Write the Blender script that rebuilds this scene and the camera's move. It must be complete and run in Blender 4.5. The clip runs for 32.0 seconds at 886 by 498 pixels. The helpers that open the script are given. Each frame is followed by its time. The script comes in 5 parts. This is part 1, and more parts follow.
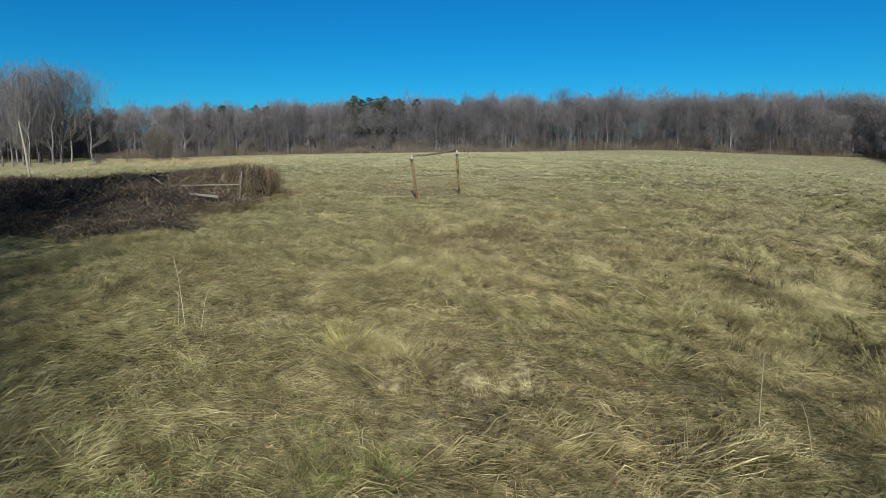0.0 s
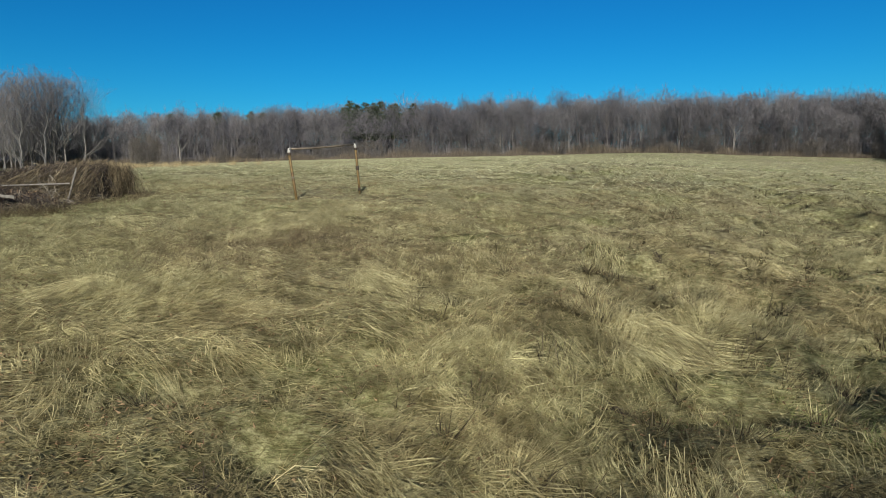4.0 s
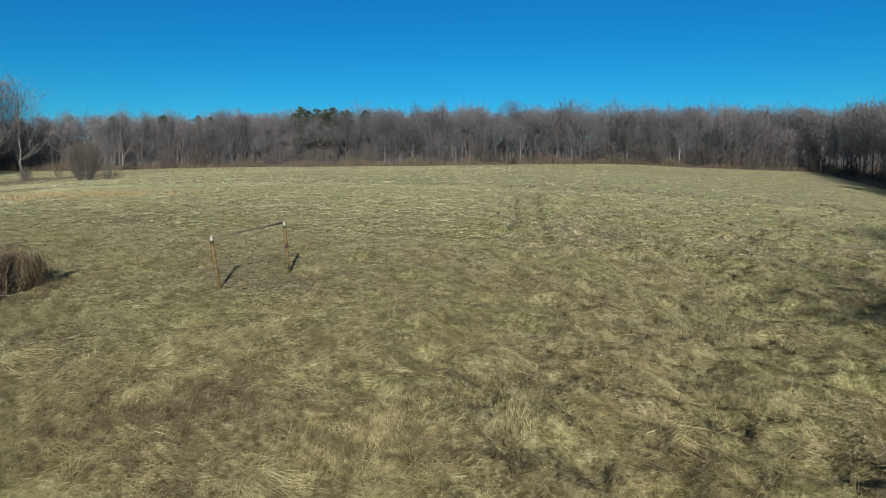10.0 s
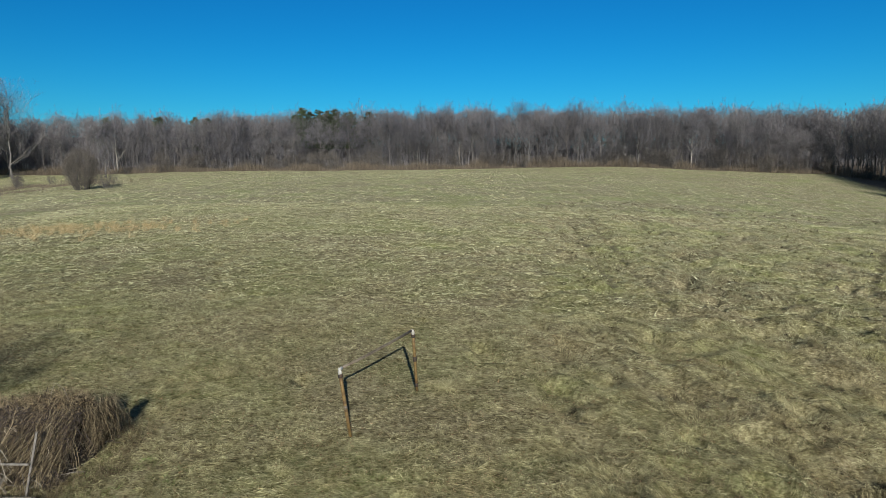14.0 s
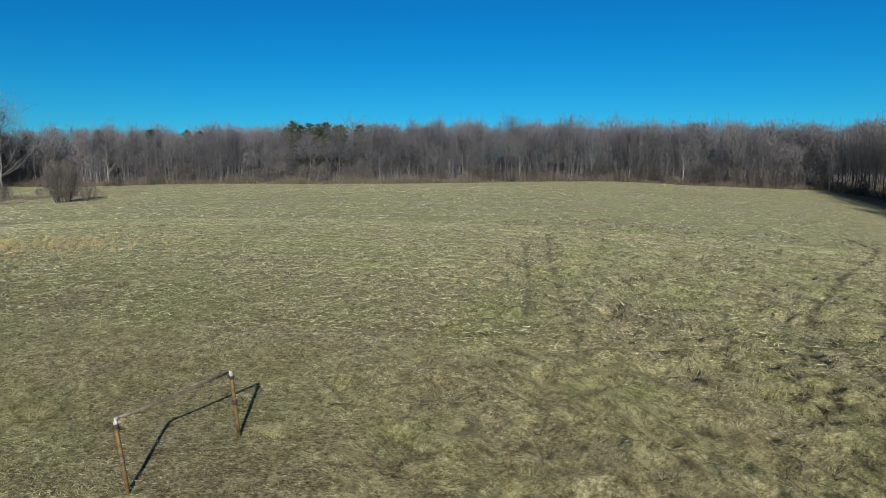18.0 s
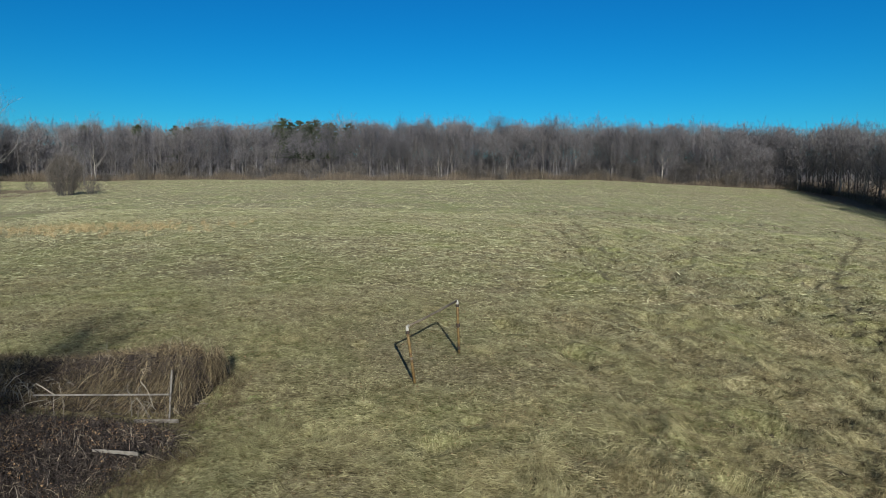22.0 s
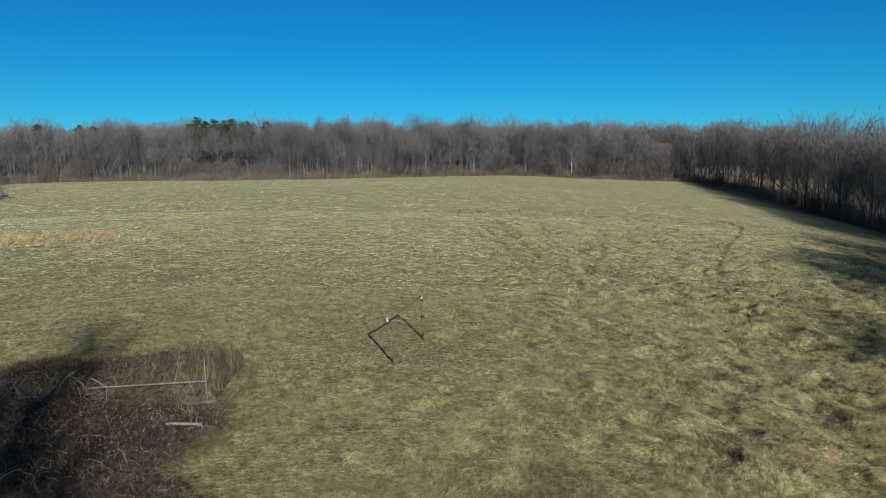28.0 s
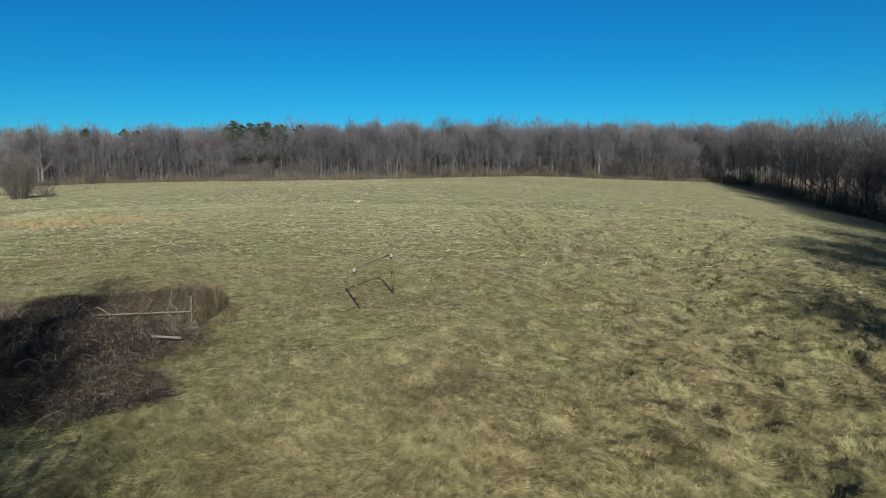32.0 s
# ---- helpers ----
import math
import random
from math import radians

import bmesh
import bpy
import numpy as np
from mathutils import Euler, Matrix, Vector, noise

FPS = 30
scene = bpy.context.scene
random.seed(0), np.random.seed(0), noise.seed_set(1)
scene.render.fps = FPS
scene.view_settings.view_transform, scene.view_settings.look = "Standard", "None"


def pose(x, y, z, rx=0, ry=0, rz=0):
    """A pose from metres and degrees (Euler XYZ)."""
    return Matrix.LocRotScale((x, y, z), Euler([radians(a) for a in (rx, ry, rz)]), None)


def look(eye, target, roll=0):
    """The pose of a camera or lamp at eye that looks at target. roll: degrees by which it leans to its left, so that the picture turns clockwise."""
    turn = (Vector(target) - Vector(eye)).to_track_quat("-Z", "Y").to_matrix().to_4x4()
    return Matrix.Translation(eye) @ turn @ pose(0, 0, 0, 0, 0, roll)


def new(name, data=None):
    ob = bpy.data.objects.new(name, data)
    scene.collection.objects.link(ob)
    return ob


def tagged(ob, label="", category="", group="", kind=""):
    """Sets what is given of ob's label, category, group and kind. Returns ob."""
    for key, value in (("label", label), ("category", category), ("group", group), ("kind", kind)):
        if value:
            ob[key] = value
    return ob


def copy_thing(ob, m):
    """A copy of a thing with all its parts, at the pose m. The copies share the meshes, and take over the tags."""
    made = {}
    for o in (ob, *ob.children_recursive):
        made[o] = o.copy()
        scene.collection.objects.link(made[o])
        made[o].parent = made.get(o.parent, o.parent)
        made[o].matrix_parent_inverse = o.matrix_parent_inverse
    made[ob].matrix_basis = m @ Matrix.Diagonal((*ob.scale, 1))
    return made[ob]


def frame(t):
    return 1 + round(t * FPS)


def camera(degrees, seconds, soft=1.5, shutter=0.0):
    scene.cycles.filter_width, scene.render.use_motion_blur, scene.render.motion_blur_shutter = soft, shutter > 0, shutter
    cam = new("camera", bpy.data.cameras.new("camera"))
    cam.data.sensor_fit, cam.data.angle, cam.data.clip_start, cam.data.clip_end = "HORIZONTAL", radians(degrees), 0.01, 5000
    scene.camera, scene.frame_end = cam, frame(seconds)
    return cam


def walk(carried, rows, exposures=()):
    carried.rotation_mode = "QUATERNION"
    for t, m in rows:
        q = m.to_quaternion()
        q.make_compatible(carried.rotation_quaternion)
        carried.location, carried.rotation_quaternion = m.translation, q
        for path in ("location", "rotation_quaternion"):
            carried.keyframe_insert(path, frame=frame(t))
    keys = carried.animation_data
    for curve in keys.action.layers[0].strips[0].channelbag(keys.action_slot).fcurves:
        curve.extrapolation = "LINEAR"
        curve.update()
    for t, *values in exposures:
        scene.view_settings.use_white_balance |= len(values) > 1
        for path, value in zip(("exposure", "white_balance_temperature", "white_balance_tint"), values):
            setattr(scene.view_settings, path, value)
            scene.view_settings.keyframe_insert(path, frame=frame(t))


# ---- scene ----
cam = camera(70.0, 32.0, soft=0.75)
PATH = [
    (0, (5.305, -27.065, 1.328), (5.002, -25.103, 1.083), 0.0),
    (0.5, (5.662, -25.76, 1.379), (5.355, -23.799, 1.138), -0.2),
    (1, (6.106, -24.72, 1.396), (5.784, -22.759, 1.163), -0.2),
    (1.5, (6.614, -23.932, 1.432), (6.32, -21.967, 1.207), -0.3),
    (2, (7.086, -23.429, 1.405), (6.842, -21.457, 1.181), 0.1),
    (2.5, (7.584, -23.022, 1.418), (7.339, -21.049, 1.199), 0.2),
    (3, (8.153, -22.652, 1.427), (7.863, -20.685, 1.209), 0.1),
    (3.5, (8.756, -22.291, 1.014), (8.435, -20.329, 0.791), -0.4),
    (4, (9.305, -22.226, 0.894), (8.968, -20.268, 0.669), -0.5),
    (4.5, (9.737, -22.409, 1.028), (9.384, -20.453, 0.81), -0.3),
    (6.5, (8.395, -24.13, 1.644), (8.247, -22.148, 1.421), 0.2),
    (7, (8.188, -23.813, 1.77), (8.045, -21.831, 1.545), 0.1),
    (7.5, (8.397, -23.312, 2.014), (8.217, -21.333, 1.782), -0.5),
    (8, (8.97, -22.632, 2.337), (8.791, -20.653, 2.107), -0.5),
    (8.5, (9.523, -22.207, 2.791), (9.352, -20.228, 2.56), -0.6),
    (9, (9.917, -21.97, 3.219), (9.741, -19.991, 2.99), -0.4),
    (9.5, (10.183, -21.762, 3.643), (9.997, -19.783, 3.414), -0.3),
    (10, (10.134, -21.38, 4.115), (9.937, -19.403, 3.886), 0.0),
    (10.5, (9.945, -21.085, 4.529), (9.741, -19.109, 4.294), 0.1),
    (11, (9.447, -20.809, 4.867), (9.248, -18.833, 4.632), 0.1),
    (11.5, (8.549, -20.076, 5.148), (8.347, -18.101, 4.913), 0.4),
    (12, (7.615, -19.495, 5.525), (7.439, -17.517, 5.286), 0.5),
    (12.5, (6.617, -18.898, 5.968), (6.44, -16.92, 5.725), 0.4),
    (13, (5.346, -17.855, 6.357), (5.171, -15.878, 6.111), 0.4),
    (13.5, (4.375, -16.989, 6.815), (4.208, -15.012, 6.566), 0.1),
    (14, (3.861, -16.078, 7.252), (3.697, -14.101, 7.004), -0.2),
    (14.5, (3.807, -15.196, 7.67), (3.616, -13.22, 7.424), -0.6),
    (16.5, (6.99, -12.373, 8.034), (6.798, -10.395, 7.806), -0.6),
    (17, (7.905, -12.571, 7.886), (7.685, -10.595, 7.671), -0.4),
    (17.5, (8.677, -13.205, 7.809), (8.476, -11.226, 7.595), -0.1),
    (18, (9.048, -14.05, 7.722), (8.865, -12.069, 7.512), 0.1),
    (18.5, (8.709, -14.433, 7.512), (8.522, -12.453, 7.302), 0.4),
    (19, (7.942, -14.843, 7.316), (7.746, -12.864, 7.105), 0.5),
    (19.5, (6.909, -15.462, 7.185), (6.751, -13.48, 6.969), 0.5),
    (20, (5.857, -15.824, 7.113), (5.683, -13.843, 6.9), 0.6),
    (20.5, (4.617, -17.228, 6.86), (4.401, -15.251, 6.646), 0.3),
    (21, (3.492, -17.908, 6.75), (3.287, -15.93, 6.541), 0.2),
    (21.5, (2.406, -18.899, 6.583), (2.21, -16.92, 6.377), 0.1),
    (22, (1.628, -20.017, 6.601), (1.554, -18.029, 6.394), 0.5),
    (22.5, (0.901, -21.576, 6.659), (1.071, -19.593, 6.454), 1.4),
    (23, (0.21, -23.004, 6.602), (0.468, -21.032, 6.394), 1.4),
    (23.5, (-0.438, -23.999, 6.47), (-0.183, -22.025, 6.266), 1.1),
    (24, (-1.026, -24.634, 6.444), (-0.79, -22.659, 6.236), 0.8),
    (24.5, (-1.537, -25.132, 6.474), (-1.329, -23.155, 6.256), 0.4),
    (25, (-1.917, -25.401, 6.527), (-1.703, -23.425, 6.304), 0.3),
    (25.5, (-2.141, -25.437, 6.593), (-1.938, -23.46, 6.368), 0.0),
    (27.5, (-1.0, -24.964, 7.327), (-0.822, -22.984, 7.105), -0.4),
    (28, (-0.373, -24.989, 7.591), (-0.184, -23.011, 7.366), -0.4),
    (28.5, (0.297, -25.224, 7.601), (0.474, -23.244, 7.383), -0.5),
    (29, (0.916, -25.579, 7.573), (1.04, -23.595, 7.356), -0.7),
    (29.5, (1.506, -25.993, 7.29), (1.604, -24.006, 7.079), -0.7),
    (30, (1.992, -26.58, 7.083), (2.084, -24.593, 6.874), -0.7),
    (30.5, (2.328, -27.209, 6.824), (2.412, -25.221, 6.617), -0.6),
    (31, (2.557, -27.788, 6.513), (2.633, -25.8, 6.307), -0.6),
    (31.5, (2.754, -28.374, 6.159), (2.831, -26.386, 5.952), -0.5),
    (32, (2.806, -28.925, 5.826), (2.878, -26.937, 5.62), -0.5),
]
walk(cam, [(t, look(eye, target, roll)) for t, eye, target, roll in PATH],
     [(0, 0.36, 6430, 10), (3, 0.34, 6500, 10), (8, 0.33, 6530, 10), (13, 0.31, 6460, 10), (17, 0.28, 6290, 10), (21, 0.28, 6310, 10), (25, 0.30, 6430, 10), (29, 0.34, 6460, 10), (32, 0.34, 6490, 10)])

# ---- light ----
SUN_EL, SUN_AZ = 21.8, 12.0          # elevation; the shadows run this far to the left of +y
world = bpy.data.worlds.new("world")
scene.world = world
world.use_nodes = True
wn, wl = world.node_tree.nodes, world.node_tree.links
sky = wn.new("ShaderNodeTexSky")
sky.sky_type, sky.sun_disc = "NISHITA", False
sky.sun_elevation, sky.sun_rotation = radians(SUN_EL), radians(180 - SUN_AZ)
sky.altitude, sky.air_density, sky.dust_density, sky.ozone_density = 300, 1.0, 0.0, 5.0
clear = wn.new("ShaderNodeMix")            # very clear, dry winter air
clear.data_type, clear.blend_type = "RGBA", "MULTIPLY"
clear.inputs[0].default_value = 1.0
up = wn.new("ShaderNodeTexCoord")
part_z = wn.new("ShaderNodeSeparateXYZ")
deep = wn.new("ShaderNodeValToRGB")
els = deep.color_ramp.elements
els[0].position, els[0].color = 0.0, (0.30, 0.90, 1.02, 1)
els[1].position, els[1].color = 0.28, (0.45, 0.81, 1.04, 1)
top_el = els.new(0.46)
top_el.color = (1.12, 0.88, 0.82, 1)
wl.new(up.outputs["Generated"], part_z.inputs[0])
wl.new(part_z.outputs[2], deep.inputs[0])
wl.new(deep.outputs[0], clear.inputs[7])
tone = wn.new("ShaderNodeHueSaturation")
tone.inputs["Saturation"].default_value = 1.11
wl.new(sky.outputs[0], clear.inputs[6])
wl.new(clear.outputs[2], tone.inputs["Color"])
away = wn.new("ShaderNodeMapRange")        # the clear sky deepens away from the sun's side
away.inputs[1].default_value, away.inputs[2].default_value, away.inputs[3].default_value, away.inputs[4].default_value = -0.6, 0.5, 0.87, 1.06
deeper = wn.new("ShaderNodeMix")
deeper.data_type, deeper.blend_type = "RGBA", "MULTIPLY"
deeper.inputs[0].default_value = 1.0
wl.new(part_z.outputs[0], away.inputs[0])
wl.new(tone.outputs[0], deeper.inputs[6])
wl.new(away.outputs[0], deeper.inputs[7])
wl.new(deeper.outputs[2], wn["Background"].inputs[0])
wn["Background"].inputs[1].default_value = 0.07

sun_data = bpy.data.lights.new("sun", "SUN")
sun_data.energy, sun_data.angle, sun_data.color = 5.0, radians(0.53), (1.0, 0.985, 0.95)
sun = new("sun", sun_data)
sx, sy, sz = math.sin(radians(SUN_AZ)) * math.cos(radians(SUN_EL)), -math.cos(radians(SUN_AZ)) * math.cos(radians(SUN_EL)), math.sin(radians(SUN_EL))
sun.matrix_world = look((60 * sx, 60 * sy, 60 * sz), (0, 0, 0))


# ---- materials ----
def mat(name, rough=0.85, metal=0.0, spec=0.3):
    m = bpy.data.materials.new(name)
    m.use_nodes = True
    b = m.node_tree.nodes["Principled BSDF"]
    b.inputs["Roughness"].default_value, b.inputs["Metallic"].default_value = rough, metal
    b.inputs["Specular IOR Level"].default_value = spec
    return m, m.node_tree.nodes, m.node_tree.links, b


def ramp(nodes, links, src, stops):
    r = nodes.new("ShaderNodeValToRGB")
    els = r.color_ramp.elements
    while len(els) < len(stops):
        els.new(0.5)
    for e, (p, c) in zip(els, stops):
        e.position, e.color = p, (*c, 1)
    links.new(src, r.inputs[0])
    return r.outputs[0]


def noise_tex(nodes, links, scale, detail=3.0, rough=0.55, stretch=None, src="Position"):
    geo = nodes.new("ShaderNodeNewGeometry") if src == "Position" else nodes.new("ShaderNodeTexCoord")
    out = geo.outputs["Position"] if src == "Position" else geo.outputs["Object"]
    if stretch:
        mp = nodes.new("ShaderNodeMapping")
        mp.vector_type = "TEXTURE" if len(stretch) > 4 else "POINT"
        mp.inputs["Scale"].default_value = stretch[:3]
        mp.inputs["Rotation"].default_value = (0, 0, stretch[3])
        links.new(out, mp.inputs[0])
        out = mp.outputs[0]
    n = nodes.new("ShaderNodeTexNoise")
    n.inputs["Scale"].default_value, n.inputs["Detail"].default_value, n.inputs["Roughness"].default_value = scale, detail, rough
    links.new(out, n.inputs["Vector"])
    return n.outputs[0]


def mixc(nodes, links, fac, a, b, kind="MIX"):
    m = nodes.new("ShaderNodeMix")
    m.data_type, m.blend_type = "RGBA", kind
    if isinstance(fac, float):
        m.inputs[0].default_value = fac
    else:
        links.new(fac, m.inputs[0])
    for k, v in ((6, a), (7, b)):
        if isinstance(v, tuple):
            m.inputs[k].default_value = (*v, 1)
        else:
            links.new(v, m.inputs[k])
    return m.outputs[2]


def bump(nodes, links, bsdf, height, strength, dist):
    b = nodes.new("ShaderNodeBump")
    b.inputs["Strength"].default_value, b.inputs["Distance"].default_value = strength, dist
    links.new(height, b.inputs["Height"])
    links.new(b.outputs[0], bsdf.inputs["Normal"])


CLUMP = [(0.35, (0.68, 0.66, 0.60)), (0.45, (0.90, 0.89, 0.86)), (0.53, (1.04, 1.04, 1.03)), (0.65, (1.22, 1.21, 1.20))]   # clumps of old and new growth

TUFTS = [(0.37, (0.46, 0.42, 0.31)), (0.46, (0.84, 0.82, 0.785)), (0.53, (1.10, 1.10, 1.08)), (0.61, (1.48, 1.48, 1.45))]       # single tufts within them


def grass_material(name, stops, green, brown, see=0.18, near=(1.12, 1.07, 0.95), upper=(1.50, 1.59, 1.66)):
    """Dry blades: each its own tone, over patches of green and brown and dark streaks; up the field the colour is more
    even, paler and bluer.
    """
    m, n, l, b = mat(name, 0.7, spec=0.25)
    geo = n.new("ShaderNodeNewGeometry")
    own = ramp(n, l, geo.outputs["Random Per Island"], stops)
    sep = n.new("ShaderNodeSeparateXYZ")
    l.new(geo.outputs["Position"], sep.inputs[0])

    def span(src, a, c, lo=0.0, hi=1.0):
        r = n.new("ShaderNodeMapRange")
        for k, v in enumerate((a, c, lo, hi)):
            r.inputs[k + 1].default_value = v
        l.new(src, r.inputs[0])
        return r.outputs[0]

    def times(p, q):
        t = n.new("ShaderNodeMath")
        t.operation = "MULTIPLY"
        l.new(p, t.inputs[0]), l.new(q, t.inputs[1])
        return t.outputs[0]

    low = span(sep.outputs[1], 45.0, 8.0, 0.25, 1.0)
    side = span(sep.outputs[0], 1.0, 9.0, 0.6, 1.0)
    big = ramp(n, l, noise_tex(n, l, 0.16, 3.0), [(0.42, (0, 0, 0)), (0.66, (1, 1, 1))])
    mid = ramp(n, l, noise_tex(n, l, 0.42, 4.0, 0.6, (1, 0.7, 1, 0.4)), [(0.48, (0, 0, 0)), (0.66, (1, 1, 1))])
    dark = ramp(n, l, noise_tex(n, l, 1.7, 4.0, 0.65, (2.0, 0.8, 1, -0.75, 1)), [(0.50, (0, 0, 0)), (0.57, (1, 1, 1))])
    clump = ramp(n, l, noise_tex(n, l, 2.6, 4.0, 0.7), CLUMP)
    band = ramp(n, l, noise_tex(n, l, 0.045, 3.0, 0.6, (0.35, 1, 1, 0.12)), [(0.36, (0.88, 0.88, 0.84)), (0.62, (1.10, 1.10, 1.08))])
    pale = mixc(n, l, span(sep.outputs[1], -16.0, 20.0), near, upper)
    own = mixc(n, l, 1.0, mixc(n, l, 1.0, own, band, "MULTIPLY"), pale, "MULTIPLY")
    c = mixc(n, l, big, own, mixc(n, l, 0.22, own, green))
    c = mixc(n, l, times(mid, low), c, mixc(n, l, 0.48, c, brown))
    c = mixc(n, l, times(span(sep.outputs[0], 4.0, -3.0, 0.0, 0.8), span(sep.outputs[1], 2.0, -6.0)), c, mixc(n, l, 0.5, c, (0.15, 0.165, 0.07)))     # darker, greener sward beside the fence
    c = mixc(n, l, times(span(sep.outputs[0], -3.0, -12.0, 0.0, 0.5), span(sep.outputs[1], 45.0, 12.0)), c, mixc(n, l, 0.5, c, (0.17, 0.18, 0.085)))
    streak_share = n.new("ShaderNodeMath")                # dark streaks are strongest on the low side and towards the side wood
    streak_share.operation = "MAXIMUM"
    l.new(times(low, side), streak_share.inputs[0]), l.new(span(sep.outputs[0], 30.0, 70.0, 0.0, 0.9), streak_share.inputs[1])
    c = mixc(n, l, times(dark, streak_share.outputs[0]), c, mixc(n, l, 0.62, c, (0.085, 0.068, 0.03)))
    c = mixc(n, l, 1.0, c, clump, "MULTIPLY")
    c = mixc(n, l, 1.0, c, ramp(n, l, noise_tex(n, l, 6.0, 6.0, 0.8), TUFTS), "MULTIPLY")
    l.new(c, b.inputs["Base Color"])
    tr = n.new("ShaderNodeBsdfTranslucent")
    l.new(c, tr.inputs[0])
    part_n, lean_n, whole_n = n.new("ShaderNodeVectorMath"), n.new("ShaderNodeVectorMath"), n.new("ShaderNodeVectorMath")
    part_n.operation, lean_n.operation, whole_n.operation = "SCALE", "ADD", "NORMALIZE"     # rounded stalks in a mat shade alike
    part_n.inputs["Scale"].default_value, lean_n.inputs[1].default_value = 0.42, (0.03, -0.16, 0.45)
    l.new(geo.outputs["Normal"], part_n.inputs[0])
    l.new(part_n.outputs[0], lean_n.inputs[0])
    l.new(lean_n.outputs[0], whole_n.inputs[0])
    l.new(whole_n.outputs[0], b.inputs["Normal"])
    mx = n.new("ShaderNodeMixShader")
    mx.inputs[0].default_value = see
    l.new(b.outputs[0], mx.inputs[1]), l.new(tr.outputs[0], mx.inputs[2])
    l.new(mx.outputs[0], n["Material Output"].inputs[0])
    return m


STRAW = [(0.0, (0.235, 0.20, 0.105)), (0.25, (0.285, 0.25, 0.138)), (0.55, (0.335, 0.30, 0.172)), (0.85, (0.385, 0.35, 0.21)), (1.0, (0.44, 0.405, 0.255))]
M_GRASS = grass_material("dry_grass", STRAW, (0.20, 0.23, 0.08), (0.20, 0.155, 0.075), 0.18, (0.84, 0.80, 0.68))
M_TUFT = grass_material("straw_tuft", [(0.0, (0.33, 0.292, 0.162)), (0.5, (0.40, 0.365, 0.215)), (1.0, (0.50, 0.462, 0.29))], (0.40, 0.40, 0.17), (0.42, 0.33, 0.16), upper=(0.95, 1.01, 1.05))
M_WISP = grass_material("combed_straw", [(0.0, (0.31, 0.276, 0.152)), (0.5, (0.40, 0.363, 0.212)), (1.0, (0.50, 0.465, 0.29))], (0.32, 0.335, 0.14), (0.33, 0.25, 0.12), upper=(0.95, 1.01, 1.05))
M_REED = grass_material("orange_reed", [(0.0, (0.20, 0.14, 0.066)), (0.6, (0.29, 0.21, 0.105)), (1.0, (0.37, 0.285, 0.16))], (0.42, 0.36, 0.17), (0.44, 0.31, 0.16))
M_YELLOW = grass_material("yellow_green_grass", [(0.0, (0.34, 0.32, 0.12)), (0.5, (0.47, 0.44, 0.19)), (1.0, (0.56, 0.53, 0.28))], (0.40, 0.42, 0.15), (0.46, 0.40, 0.18))
M_GREEN = grass_material("fresh_grass", [(0.0, (0.10, 0.15, 0.045)), (0.6, (0.19, 0.26, 0.08)), (1.0, (0.34, 0.36, 0.16))], (0.12, 0.2, 0.05), (0.25, 0.22, 0.1))

M_GROUND, n, l, b = mat("matted_thatch", 0.95, spec=0.1)
fine = noise_tex(n, l, 16.0, 6.0, 0.75, (0.35, 1, 1, 0.4))
tone1 = ramp(n, l, fine, [(0.36, (0.06, 0.05, 0.026)), (0.5, (0.16, 0.137, 0.072)), (0.64, (0.33, 0.29, 0.165))])
patch = ramp(n, l, noise_tex(n, l, 0.16, 3.0), [(0.42, (0, 0, 0)), (0.66, (1, 1, 1))])
streak = ramp(n, l, noise_tex(n, l, 0.8, 5.0, 0.65, (0.5, 1.1, 1, 0.25)), [(0.40, (0, 0, 0)), (0.62, (1, 1, 1))])
col = mixc(n, l, patch, tone1, mixc(n, l, 0.5, tone1, (0.17, 0.20, 0.06)))
col = mixc(n, l, streak, col, mixc(n, l, 0.18, col, (0.46, 0.40, 0.25)))
gpos = n.new("ShaderNodeNewGeometry")
sep = n.new("ShaderNodeSeparateXYZ")
l.new(gpos.outputs["Position"], sep.inputs[0])
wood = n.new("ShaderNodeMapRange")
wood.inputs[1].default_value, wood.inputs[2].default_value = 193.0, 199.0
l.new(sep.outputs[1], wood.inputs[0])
# ground colour brightens and turns bluer up the field
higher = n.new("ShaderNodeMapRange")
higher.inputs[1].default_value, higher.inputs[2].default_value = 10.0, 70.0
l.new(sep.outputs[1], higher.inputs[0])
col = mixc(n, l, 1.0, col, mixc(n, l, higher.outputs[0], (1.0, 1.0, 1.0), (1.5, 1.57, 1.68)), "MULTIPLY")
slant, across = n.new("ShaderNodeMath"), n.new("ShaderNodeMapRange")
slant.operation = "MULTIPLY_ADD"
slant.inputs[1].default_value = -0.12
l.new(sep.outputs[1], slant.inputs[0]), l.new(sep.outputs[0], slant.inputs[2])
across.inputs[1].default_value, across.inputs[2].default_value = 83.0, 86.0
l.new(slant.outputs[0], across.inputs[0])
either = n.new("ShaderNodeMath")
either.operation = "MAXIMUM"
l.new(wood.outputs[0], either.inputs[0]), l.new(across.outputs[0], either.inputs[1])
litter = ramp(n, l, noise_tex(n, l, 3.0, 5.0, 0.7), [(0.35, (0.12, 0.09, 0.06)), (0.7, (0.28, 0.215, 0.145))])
# distance haze is painted into the far ridge as a greyed tone
far = n.new("ShaderNodeMapRange")
far.inputs[1].default_value, far.inputs[2].default_value = 300.0, 420.0
dist = n.new("ShaderNodeVectorMath")
dist.operation = "LENGTH"
l.new(gpos.outputs["Position"], dist.inputs[0])
l.new(dist.outputs["Value"], far.inputs[0])
hill = ramp(n, l, noise_tex(n, l, 0.05, 6.0, 0.75), [(0.3, (0.055, 0.055, 0.06)), (0.7, (0.13, 0.12, 0.115))])
